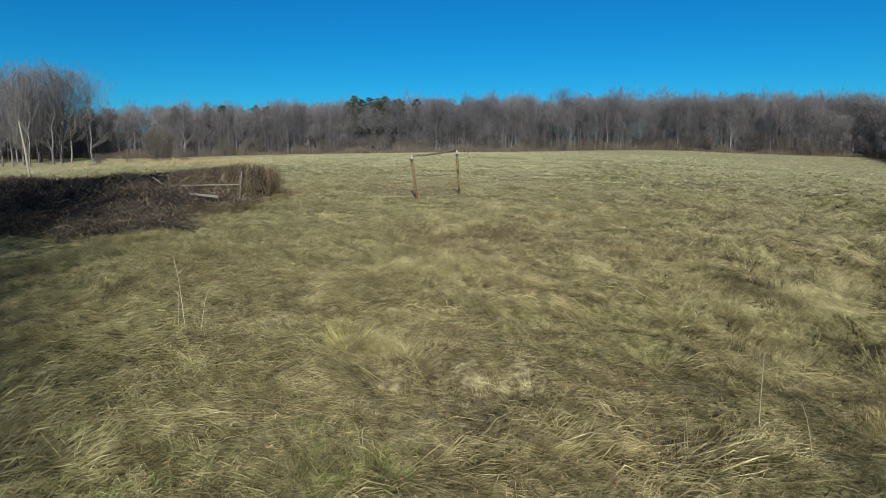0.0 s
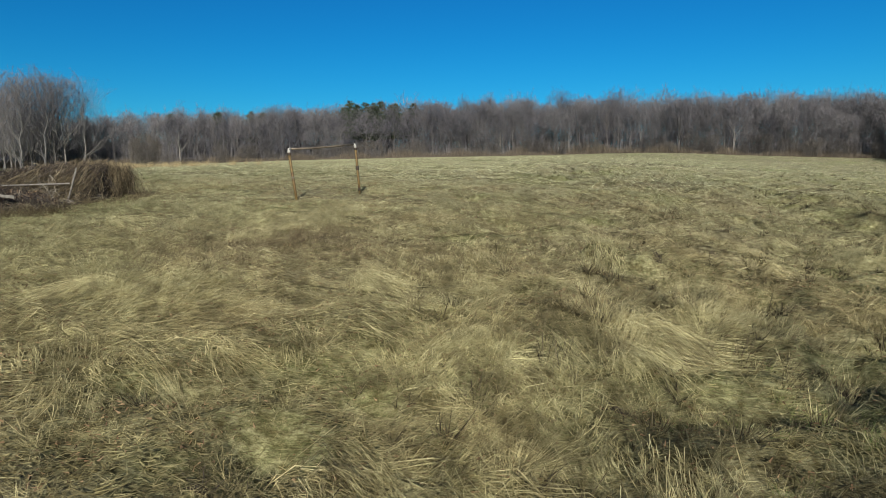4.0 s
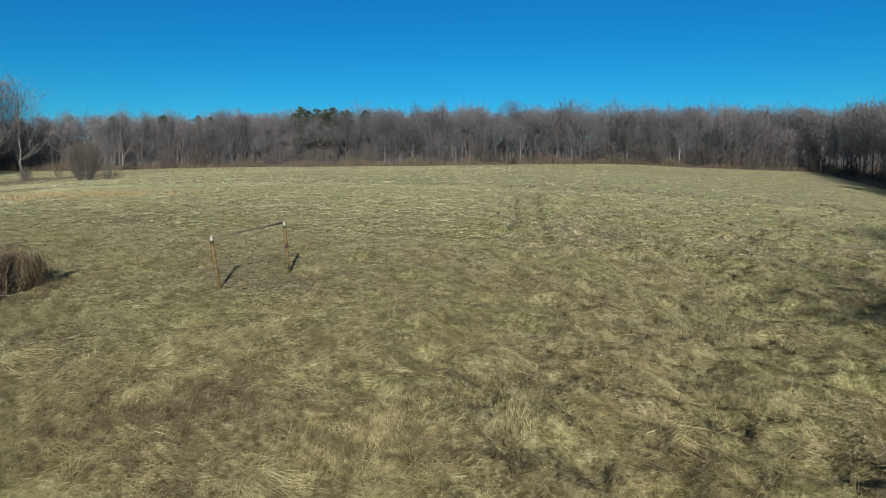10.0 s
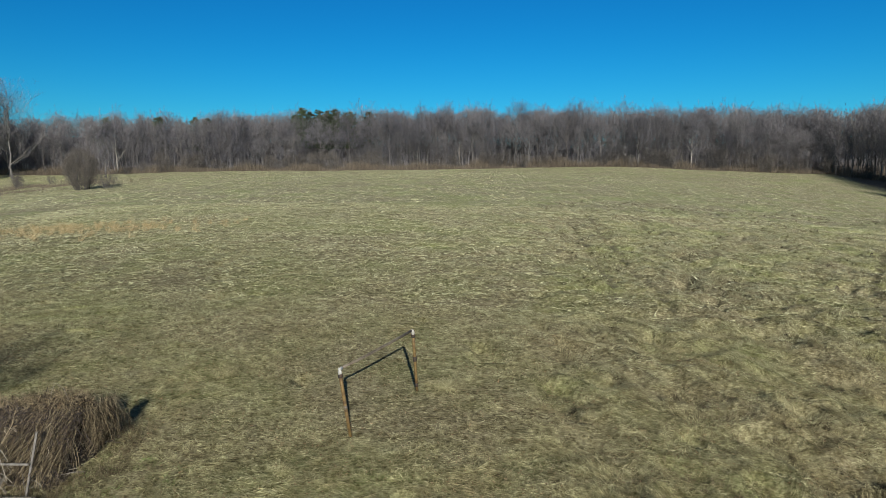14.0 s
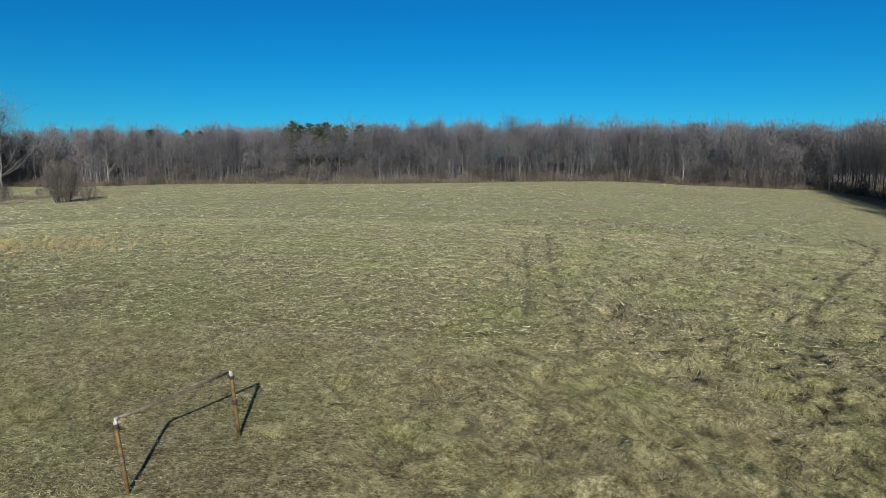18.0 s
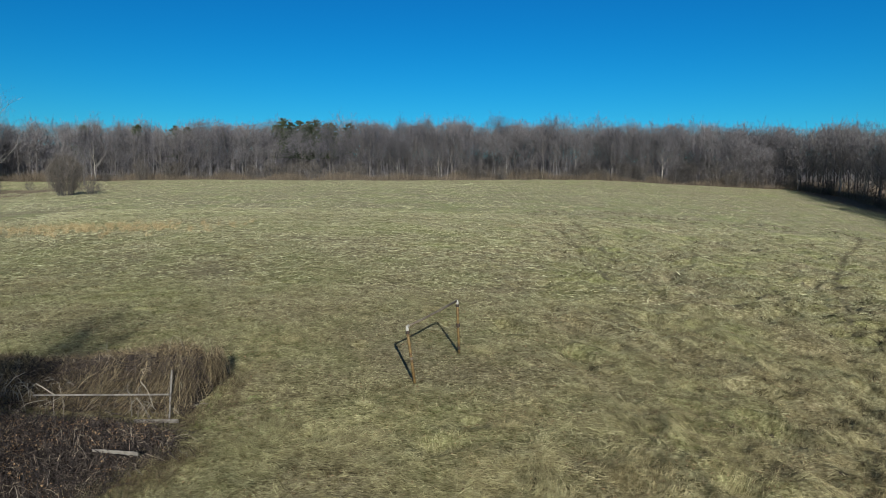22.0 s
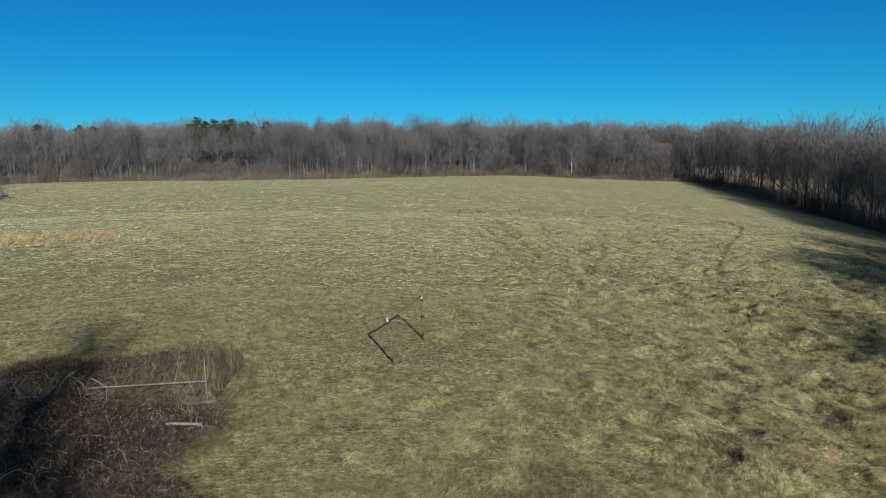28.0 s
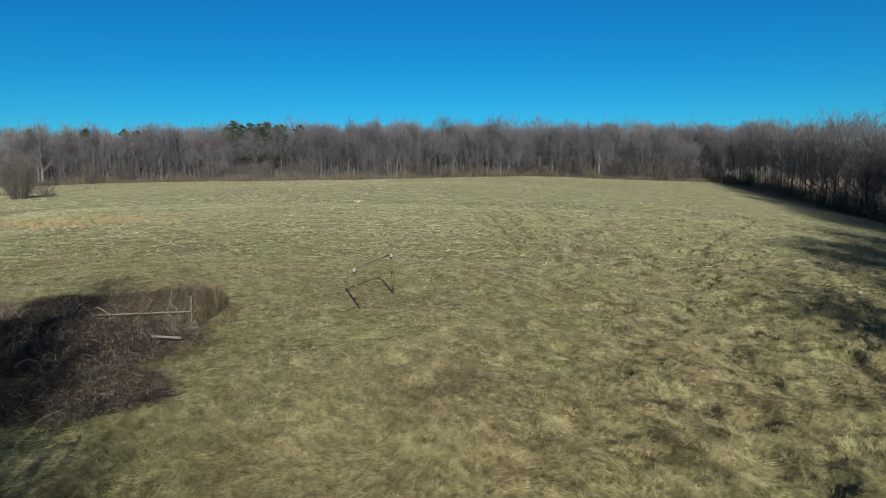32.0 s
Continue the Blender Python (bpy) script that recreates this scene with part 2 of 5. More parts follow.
col = mixc(n, l, 1.0, col, ramp(n, l, noise_tex(n, l, 2.6, 4.0, 0.7), CLUMP), "MULTIPLY")
col = mixc(n, l, 1.0, col, ramp(n, l, noise_tex(n, l, 6.0, 6.0, 0.8), TUFTS), "MULTIPLY")
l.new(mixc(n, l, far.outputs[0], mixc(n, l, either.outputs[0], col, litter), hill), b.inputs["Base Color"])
bump(n, l, b, fine, 0.6, 0.08)

M_RUT, n, l, b = mat("crushed_grass", 0.95, spec=0.1)
l.new(ramp(n, l, noise_tex(n, l, 6.0, 5.0, 0.7, (1, 0.3, 1, 0.1)), [(0.3, (0.10, 0.088, 0.05)), (0.55, (0.21, 0.185, 0.105)), (0.75, (0.34, 0.30, 0.18))]), b.inputs["Base Color"])


def bark_material(name, dark, light):
    m, n, l, b = mat(name, 0.9, spec=0.15)
    info = n.new("ShaderNodeObjectInfo")
    grain = ramp(n, l, noise_tex(n, l, 2.2, 5.0, 0.7, (1, 1, 0.25, 0), "Object"), [(0.3, dark), (0.7, light)])
    own = ramp(n, l, info.outputs["Random"], [(0.0, (0.62, 0.62, 0.63)), (0.5, (1.0, 0.98, 0.95)), (1.0, (1.42, 1.35, 1.27))])
    l.new(mixc(n, l, 1.0, grain, own, "MULTIPLY"), b.inputs["Base Color"])
    return m


def twig_material(name, stops):
    m, n, l, b = mat(name, 0.85, spec=0.15)
    geo = n.new("ShaderNodeNewGeometry")
    info = n.new("ShaderNodeObjectInfo")
    own = ramp(n, l, info.outputs["Random"], [(0.0, (0.62, 0.63, 0.67)), (0.5, (1.0, 0.99, 0.98)), (1.0, (1.3, 1.26, 1.2))])
    l.new(mixc(n, l, 1.0, ramp(n, l, geo.outputs["Random Per Island"], stops), own, "MULTIPLY"), b.inputs["Base Color"])
    return m


M_BARK = bark_material("grey_bark", (0.052, 0.048, 0.045), (0.17, 0.156, 0.14))
M_SIDE = bark_material("light_grey_bark", (0.07, 0.066, 0.062), (0.20, 0.188, 0.17))
M_PALE = bark_material("pale_bark", (0.13, 0.12, 0.105), (0.29, 0.268, 0.238))
M_TWIG = twig_material("bare_twigs", [(0.0, (0.05, 0.048, 0.05)), (0.55, (0.122, 0.115, 0.118)), (1.0, (0.225, 0.212, 0.212))])
M_BRUSH = twig_material("red_brown_brush", [(0.0, (0.05, 0.041, 0.03)), (0.5, (0.115, 0.092, 0.066)), (1.0, (0.21, 0.17, 0.12))])
M_SHRUB = twig_material("grey_brown_shrub", [(0.0, (0.038, 0.034, 0.029)), (0.5, (0.085, 0.075, 0.062)), (1.0, (0.16, 0.14, 0.115))])
M_NEEDLE = twig_material("pine_needles", [(0.0, (0.028, 0.04, 0.02)), (0.6, (0.055, 0.073, 0.035)), (1.0, (0.10, 0.118, 0.06))])
M_CANE = twig_material("bramble_canes", [(0.0, (0.02, 0.016, 0.015)), (0.6, (0.052, 0.042, 0.036)), (0.93, (0.12, 0.096, 0.072)), (1.0, (0.32, 0.275, 0.20))])
M_CANEPALE = twig_material("dead_pale_canes", [(0.0, (0.11, 0.09, 0.065)), (1.0, (0.28, 0.24, 0.18))])
M_VINE = twig_material("withered_vine", [(0.0, (0.04, 0.031, 0.019)), (0.5, (0.13, 0.10, 0.057)), (1.0, (0.29, 0.235, 0.14))])
M_STICK = twig_material("dead_sticks", [(0.0, (0.10, 0.088, 0.068)), (1.0, (0.28, 0.25, 0.195))])
M_LEAF = twig_material("dead_leaf", [(0.0, (0.09, 0.055, 0.03)), (0.6, (0.19, 0.12, 0.062)), (1.0, (0.33, 0.225, 0.12))])
# near-black tone that paints the shade deep among canes and stalks
M_CORE, n, l, b = mat("dark_core_shade", 0.95, spec=0.1)
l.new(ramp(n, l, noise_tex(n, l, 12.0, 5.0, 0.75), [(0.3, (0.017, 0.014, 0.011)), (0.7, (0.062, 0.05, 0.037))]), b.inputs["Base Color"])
M_STRAWPALE = twig_material("pale_stalk", [(0.0, (0.26, 0.23, 0.14)), (1.0, (0.34, 0.30, 0.19))])
# dark stalk colours for the painted shade between hummocks
M_GAPSHADE = twig_material("gap_shade_stalks", [(0.0, (0.035, 0.028, 0.014)), (0.6, (0.085, 0.068, 0.034)), (1.0, (0.16, 0.13, 0.07))])
M_WITHER = twig_material("withered_herbs", [(0.0, (0.075, 0.055, 0.028)), (0.6, (0.17, 0.128, 0.066)), (1.0, (0.30, 0.24, 0.135))])
# near-black soil tone, which also paints the shade in the hollows
M_SOILSHADE, n, l, b = mat("soil_shade", 0.95, spec=0.1)
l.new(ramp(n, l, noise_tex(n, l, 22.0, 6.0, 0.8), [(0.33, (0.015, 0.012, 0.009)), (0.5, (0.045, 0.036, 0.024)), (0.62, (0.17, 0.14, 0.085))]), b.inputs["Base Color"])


def worn(name, base, spot, scale, lo, hi, rough, metal=0.0):
    m, n, l, b = mat(name, rough, metal)
    l.new(mixc(n, l, ramp(n, l, noise_tex(n, l, scale, 6.0, 0.7), [(lo, (0, 0, 0)), (hi, (1, 1, 1))]), base, spot), b.inputs["Base Color"])
    bump(n, l, b, noise_tex(n, l, scale * 3, 4.0), 0.3, 0.004)
    return m


M_PIPE = worn("rusty_ochre_pipe", (0.185, 0.125, 0.045), (0.085, 0.048, 0.022), 7.0, 0.42, 0.66, 0.6, 0.2)
M_BAR = worn("weathered_crossbar", (0.20, 0.165, 0.115), (0.10, 0.075, 0.05), 6.0, 0.42, 0.66, 0.55, 0.2)
M_COLLAR = worn("dark_collar", (0.045, 0.038, 0.03), (0.10, 0.055, 0.03), 18.0, 0.45, 0.7, 0.7, 0.3)
M_PVC = worn("white_plastic", (0.60, 0.57, 0.50), (0.36, 0.32, 0.25), 9.0, 0.42, 0.7, 0.45)
M_ELBOW = worn("weathered_pipe_elbow", (0.46, 0.44, 0.38), (0.27, 0.24, 0.18), 30.0, 0.45, 0.7, 0.6)
M_TIMBER = worn("weathered_timber", (0.205, 0.185, 0.152), (0.10, 0.086, 0.067), 9.0, 0.4, 0.68, 0.85)
M_SIDING = worn("white_siding", (0.72, 0.72, 0.70), (0.58, 0.57, 0.54), 1.2, 0.45, 0.75, 0.7)
M_ROOF = worn("grey_shingle", (0.13, 0.125, 0.12), (0.07, 0.068, 0.065), 1.5, 0.4, 0.7, 0.9)
M_GLASS, n, l, b = mat("window_glass", 0.08, spec=0.5)
b.inputs["Base Color"].default_value = (0.03, 0.035, 0.04, 1)


# ---- helpers ----
def mesh_from(name, verts, faces):
    me = bpy.data.meshes.new(name)
    me.from_pydata(verts, [], faces)
    me.update()
    return me


def big_mesh(name, verts, tris):
    """A mesh of triangles from arrays."""
    me = bpy.data.meshes.new(name)
    v, t = np.asarray(verts, np.float32).reshape(-1, 3), np.asarray(tris, np.int32).reshape(-1, 3)
    me.vertices.add(len(v)), me.loops.add(t.size), me.polygons.add(len(t))
    me.vertices.foreach_set("co", v.ravel())
    me.loops.foreach_set("vertex_index", t.ravel())
    me.polygons.foreach_set("loop_start", np.arange(0, t.size, 3, dtype=np.int32))
    me.polygons.foreach_set("loop_total", np.full(len(t), 3, np.int32))
    me.update(calc_edges=True)
    return me


def part(name, me, material, parent=None, label=""):
    if not isinstance(me, bpy.types.Mesh):
        bm, me = me, bpy.data.meshes.new(name)
        bm.to_mesh(me)
        bm.free()
    if len(me.materials) and me.materials[0] is not material:
        me = me.copy()
        me.materials.clear()
    if not len(me.materials):
        me.materials.append(material)
    ob = new(name, me)
    ob.parent = parent
    return tagged(ob, label)


def thing(name, place, label, category, group="", kind="", turn=0.0):
    ob = new(name)
    ob.empty_display_size = 0.2
    ob.matrix_basis = pose(*place, 0, 0, turn)
    return tagged(ob, label, category, group, kind)


def tube(V, F, pts, radii, sides=6, caps=True):
    """Adds a bent, tapered pipe through pts to the lists V and F."""
    start, up = len(V), Vector((0.3, 0.1, 1))
    for i, p in enumerate(pts):
        d = Vector(pts[min(i + 1, len(pts) - 1)]) - Vector(pts[max(i - 1, 0)])
        d.normalize()
        a = d.cross(Vector((1, 0.2, 0.1)) if abs(d.z) > 0.8 else up).normalized()
        c = d.cross(a)
        for k in range(sides):
            w = 2 * math.pi * k / sides
            V.append(tuple(Vector(p) + radii[i] * (math.cos(w) * a + math.sin(w) * c)))
    for i in range(len(pts) - 1):
        for k in range(sides):
            q, r = start + i * sides + k, start + i * sides + (k + 1) % sides
            F.append((q, r, r + sides, q + sides))
    if caps:
        F.append(tuple(start + k for k in range(sides))[::-1])
        F.append(tuple(start + (len(pts) - 1) * sides + k for k in range(sides)))


def pipe(name, pts, radii, material, parent, label="", sides=14):
    V, F = [], []
    tube(V, F, pts, radii, sides)
    me = mesh_from(name, V, F)
    for p in me.polygons:
        p.use_smooth = len(p.vertices) == 4
    return part(name, me, material, parent, label)


def box_mesh(size, bevel=0.01, jitter=0.0, rng=None):
    bm = bmesh.new()
    bmesh.ops.create_cube(bm, size=1.0)
    for v in bm.verts:
        v.co = Vector((v.co.x * size[0], v.co.y * size[1], v.co.z * size[2]))
    if bevel:
        bmesh.ops.bevel(bm, geom=bm.edges[:], offset=bevel, segments=1, affect="EDGES")
    if jitter:
        for v in bm.verts:
            v.co += Vector([rng.uniform(-jitter, jitter) for _ in range(3)])
    return bm


def vnoise(x, y, size, seed=0):
    """Smooth value noise, 0 to 1, with cells of that size in metres."""
    x, y = np.asarray(x, float) / size + 57.3 * seed, np.asarray(y, float) / size - 31.7 * seed
    i, j = np.floor(x).astype(np.int64), np.floor(y).astype(np.int64)
    fx, fy = x - i, y - j
    fx, fy = fx * fx * (3 - 2 * fx), fy * fy * (3 - 2 * fy)

    def cell(a, c):
        h = (a * 374761393 + c * 668265263 + seed * 144269) & 0xFFFFFFFF
        h = ((h ^ (h >> 13)) * 1274126177) & 0xFFFFFFFF
        return ((h ^ (h >> 16)) & 0xFFFF) / 65535.0

    return (cell(i, j) * (1 - fx) + cell(i + 1, j) * fx) * (1 - fy) + (cell(i, j + 1) * (1 - fx) + cell(i + 1, j + 1) * fx) * fy


# ---- the lie of the land ----
RUTS = [((10.3, 17), (10.6, 22), (10.9, 29), (11.0, 37), (11.3, 46)), ((12.5, 15), (12.75, 19.5), (13.0, 30), (13.3, 43), (14.2, 56)),
        ((20.4, 11), (24.5, 18.5), (28.4, 26.5), (39.4, 44), (47, 54.5), (54, 66), (56, 78))]


def rut_near(x, y):
    """Distance to the nearest wheel rut."""
    best = np.full(np.shape(x), 99.0)
    for line in RUTS:
        for (ax, ay), (bx, by) in zip(line, line[1:]):
            u = np.clip(((x - ax) * (bx - ax) + (y - ay) * (by - ay)) / ((bx - ax) ** 2 + (by - ay) ** 2), 0, 1)
            best = np.minimum(best, np.hypot(x - ax - u * (bx - ax), y - ay - u * (by - ay)))
    return best


def worn_sward(x, y):
    """1 where the grass is shortest, in front of the old goal, 0 far from it."""
    return np.exp(-(((x + 0.2) / 4.2) ** 2 + ((y - 4.2) / 5.0) ** 2))


def hollow(x, y):
    """1 in the small hollows between the hummocks, 0 elsewhere; most lie on the lower side of the field."""
    side = np.clip((x - 2) / 7, 0, 1) * np.clip((85 - y) / 35, 0, 1)
    return np.clip((0.13 + 0.17 * side - vnoise(x + 0.5 * y, 0.75 * y - 0.2 * x, 1.0, 22) + 0.16 * (vnoise(x, y, 5.0, 23) - 0.5)) / 0.10, 0, 1)


def land(x, y):
    """Height of the ground: a field that rises to the woods and falls off to the side, with hummocks."""
    x, y = np.asarray(x, float), np.asarray(y, float)
    u, v = np.clip(x, -135, 106) / 50, np.clip(y, -60, 214) / 50
    z = 0.08 - 1.873 * u + 2.737 * v - 2.367 * u * u - 0.444 * v * v + 0.41 * u * v + 0.065 * v**3 + 0.532 * u * u * v
    z = z - 0.5 * np.exp(-((x - 18) ** 2 + (y - 1) ** 2) / 60) + 0.25 * np.exp(-((x - 5.5) ** 2 + (y + 5) ** 2) / 40)
    z = z + 0.9 * np.exp(-((x - 40) ** 2 / 900 + (y - 195) ** 2 / 1200))
    z = z + (15 + 24 * vnoise(x, y, 420.0, 19)) * np.clip((np.hypot(x, y) - 330) / 450, 0, 1)
    rough = 0.42 + np.clip((x - 4) / 9, 0, 1) * np.clip((80 - y) / 50, 0, 1) * 1.75
    puff = np.abs(vnoise(x + 0.5 * y, y - 0.35 * x, 1.5, 1) - 0.5) * 0.5 + np.abs(vnoise(x, y, 0.62, 2) - 0.5) * 0.2
    lump = 0.12 - puff + (vnoise(x, y, 6.0, 3) - 0.5) * 0.14 + (vnoise(x, y, 2.6, 4) - 0.5) * 0.22
    rough = rough * (1 - 0.7 * worn_sward(x, y))
    return z + lump * rough - 0.31 * hollow(x, y) - 0.12 * np.exp(-((rut_near(x, y) / 0.3) ** 2))


def ground(x, y):
    return float(land(np.array([x]), np.array([y]))[0])


def steps(*runs):
    out = [runs[0][0]]
    for a, c, s in runs:
        out += list(np.linspace(a, c, max(1, round((c - a) / s)) + 1)[1:])
    return np.array(out)


gx = steps((-1500, -300, 200), (-300, -140, 20), (-140, -28, 3.2), (-28, -8, 0.42), (-8, 24, 0.21), (24, 62, 0.42), (62, 130, 2.8), (130, 300, 20), (300, 1500, 200))
gy = steps((-600, -60, 90), (-60, -30, 5), (-30, 14, 0.21), (14, 62, 0.42), (62, 90, 1.4), (90, 232, 3.0), (232, 320, 8), (320, 2200, 180))
X, Y = np.meshgrid(gx, gy)
Z = land(X, Y)
idx = np.arange(X.size).reshape(X.shape)
quad = np.stack([idx[:-1, :-1], idx[:-1, 1:], idx[1:, 1:], idx[1:, :-1]], -1).reshape(-1, 4)
me = big_mesh("ground", np.stack([X, Y, Z], -1), np.concatenate([quad[:, [0, 1, 2]], quad[:, [0, 2, 3]]]))
me.polygons.foreach_set("use_smooth", np.ones(len(me.polygons), bool))
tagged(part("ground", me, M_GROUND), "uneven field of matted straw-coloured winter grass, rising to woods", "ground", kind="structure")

# ---- trees ----
def twig_tris(rng, base, tip, count, length, width, V, T):
    """Thin twigs along a branch, one triangle each."""
    b0, d = np.array(base), np.array(tip) - np.array(base)
    dn = d / (np.linalg.norm(d) + 1e-6)
    s = rng.uniform(0.15, 1.0, (count, 1))
    p = b0 + s * d
    way = dn * rng.uniform(0.2, 1.0, (count, 1)) + rng.normal(0, 0.55, (count, 3)) + np.array([0, 0, 0.35])
    way /= np.linalg.norm(way, axis=1, keepdims=True)
    side = np.cross(way, rng.normal(0, 1, (count, 3)))
    side /= np.linalg.norm(side, axis=1, keepdims=True) + 1e-6
    ln = length * rng.uniform(0.45, 1.2, (count, 1))
    k = sum(len(v) for v in V)
    V.append(np.stack([p - side * width / 2, p + side * width / 2, p + way * ln], 1).reshape(-1, 3))
    T.append(k + np.arange(count * 3).reshape(-1, 3))


def bare_tree(seed, h, limbs, subs, twigs, fork=0.42, spread=1.0, radius=0.2, fine=0.04, haze=52):
    """Meshes of a leafless tree: trunk with limbs, and its twigs."""
    r, rng = random.Random(seed), np.random.RandomState(seed)
    V, F, TV, TT = [], [], [], []
    lean = (r.uniform(-0.05, 0.05), r.uniform(-0.05, 0.05))
    top, n = 0.82 * h, 7
    spine = [Vector((lean[0] * top * k / n + r.uniform(-1, 1) * 0.012 * h * (k > 0), lean[1] * top * k / n + r.uniform(-1, 1) * 0.012 * h * (k > 0), -0.3 + (top + 0.3) * k / n)) for k in range(n + 1)]
    rad = [radius * (1.35 if k == 0 else 1) * (1 - 0.88 * k / n) for k in range(n + 1)]
    tube(V, F, spine, rad, 6, False)
    for i in range(limbs):
        f = fork + (0.96 - fork) * (i + r.random()) / limbs
        k = min(int(f * n), n - 1)
        base = spine[k].lerp(spine[k + 1], f * n - k)
        az, out = r.uniform(0, 6.283), r.uniform(0.4, 1.1) * spread * (1.2 - 0.3 * f)
        ln = h * (0.16 + 0.22 * (1 - f)) * r.uniform(0.75, 1.25)
        d = Vector((math.cos(az) * out, math.sin(az) * out, 1)).normalized()
        bend = Vector((r.uniform(-0.2, 0.2), r.uniform(-0.2, 0.2), 0.22))
        pts = [base, base + d * ln * 0.5 + Vector((r.uniform(-1, 1), r.uniform(-1, 1), r.uniform(-1, 0.3))) * ln * 0.06, base + (d + bend * 0.6).normalized() * ln]
        br = max(0.05, radius * 0.5 * (1.15 - f))
        tube(V, F, pts, [br, br * 0.7, br * 0.3], 4, False)
        for j in range(subs):
            g = r.uniform(0.2, 0.98)
            sb = pts[0].lerp(pts[1], g * 2) if g < 0.5 else pts[1].lerp(pts[2], g * 2 - 1)
            sd = (d + Vector((r.uniform(-0.9, 0.9), r.uniform(-0.9, 0.9), r.uniform(0.0, 0.7)))).normalized()
            sl = ln * r.uniform(0.3, 0.62)
            tip = sb + sd * sl
            tube(V, F, [sb, tip], [max(0.028, br * 0.4), 0.012], 3, False)
            twig_tris(rng, sb, tip, twigs, sl * 0.55 + 0.25, fine, TV, TT)
    for k in range(n - 2, n):
        twig_tris(rng, spine[k], spine[k + 1], twigs * 3, 1.1, fine, TV, TT)
    lobes = [(Vector((lean[0] * h * 0.7, lean[1] * h * 0.7, 0.70 * h)), 0.17 * spread * h, 0.23 * h)]
    for i in range(5):                                   # the crown's outline is made of several rounded heads
        az, q = r.uniform(0, 6.283), 0.13 * spread * h * r.uniform(0.5, 1.0)
        lobes.append((Vector((math.cos(az) * q, math.sin(az) * q, h * r.uniform(0.30, 0.82))), 0.105 * spread * h * r.uniform(0.8, 1.25), 0.14 * h * r.uniform(0.8, 1.2)))
    for mid, rw_, rh_ in lobes:
        m = int(twigs * haze * (rw_ / (0.17 * h)) ** 2)
        ball = rng.normal(0, 1, (m, 3))
        ball *= (rng.uniform(0.12, 1, (m, 1)) ** 0.42) / np.linalg.norm(ball, axis=1, keepdims=True)
        at = ball * np.array([rw_, rw_, rh_]) + np.array(mid)
        way = ball * 0.7 + rng.normal(0, 0.42, (m, 3)) + np.array([0, 0, 0.5])
        way /= np.linalg.norm(way, axis=1, keepdims=True)
        side = np.cross(way, rng.normal(0, 1, (m, 3)))
        side *= fine * 0.62 / np.linalg.norm(side, axis=1, keepdims=True)
        TT.append(sum(len(v) for v in TV) + np.arange(m * 3).reshape(-1, 3))
        TV.append(np.stack([at - side, at + side, at + way * rng.uniform(0.5, 1.5, (m, 1))], 1).reshape(-1, 3))
    return mesh_from("trunk", V, F), big_mesh("crown", np.concatenate(TV), np.concatenate(TT))


def arrays(me):
    v = np.empty(len(me.vertices) * 3, np.float32)
    me.vertices.foreach_get("co", v)
    me.calc_loop_triangles()
    t = np.empty(len(me.loop_triangles) * 3, np.int32)
    me.loop_triangles.foreach_get("vertices", t)
    return v.reshape(-1, 3), t.reshape(-1, 3)


def place_tree(meshes, x, y, size, turn, label, category, group, bark=M_BARK, twig=M_TWIG, name="tree"):
    ob = thing(name, (x, y, ground(x, y)), label, category, group, turn=turn)
    ob.scale = (size, size, size)
    part("trunk", meshes[0], bark, ob)
    part("crown", meshes[1], twig, ob)
    return ob


WOOD = [bare_tree(11 + s, 20.0, 15 + s % 3, 4, 9, 0.2 + 0.07 * (s % 4), 0.9 + 0.22 * (s % 3), 0.15 + 0.02 * (s % 3), 0.042, 78) for s in range(7)]
BACK = [bare_tree(41 + s, 20.0, 10, 3, 4, 0.2, 1.1, 0.16, 0.10, 62) for s in range(3)]
SIDE = [bare_tree(61 + s, 20.0, 20, 5, 7, 0.12, 1.0 + 0.1 * s, 0.17, 0.034, 26) for s in range(3)]
protos = []
for s, mm in enumerate(WOOD + SIDE):
    protos.append(place_tree(mm, 60 * (s % 2) - 30, 214 + 3 * s, 1.0, 0, "tall leafless grey-brown tree at the edge of the woods", "tree", "woods round the field", M_SIDE if s >= len(WOOD) else M_BARK))

rw = random.Random(5)


REST = [tuple(arrays(q) for q in mm) for mm in BACK]
rest_bark, rest_twig = [], []


def plant(x, y, back=False, size=None, thin=False):
    """A tree of its own near the field; one of the joined rest deeper in the woods."""
    s = (size or rw.uniform(0.78, 1.08)) * (0.93 + 0.2 * float(vnoise(x, y, 17.0, 25)))
    wx, wy, turn = s * rw.uniform(0.9, 1.1), s * rw.uniform(0.9, 1.1), rw.uniform(0, 6.283)
    if not back:
        ob = copy_thing(protos[7 + rw.randrange(3) if thin else rw.randrange(7)], pose(x, y, ground(x, y), 0, 0, math.degrees(turn)))
        ob.scale = (wx, wy, s)
        return
    m = np.array([[math.cos(turn) * wx, -math.sin(turn) * wy, 0], [math.sin(turn) * wx, math.cos(turn) * wy, 0], [0, 0, s]])
    bark, twig = REST[rw.randrange(3)]
    for out, (v, t) in ((rest_bark, bark), (rest_twig, twig)):
        out.append((v @ m.T + np.array([x, y, ground(x, y)]), t))


x = -128.0
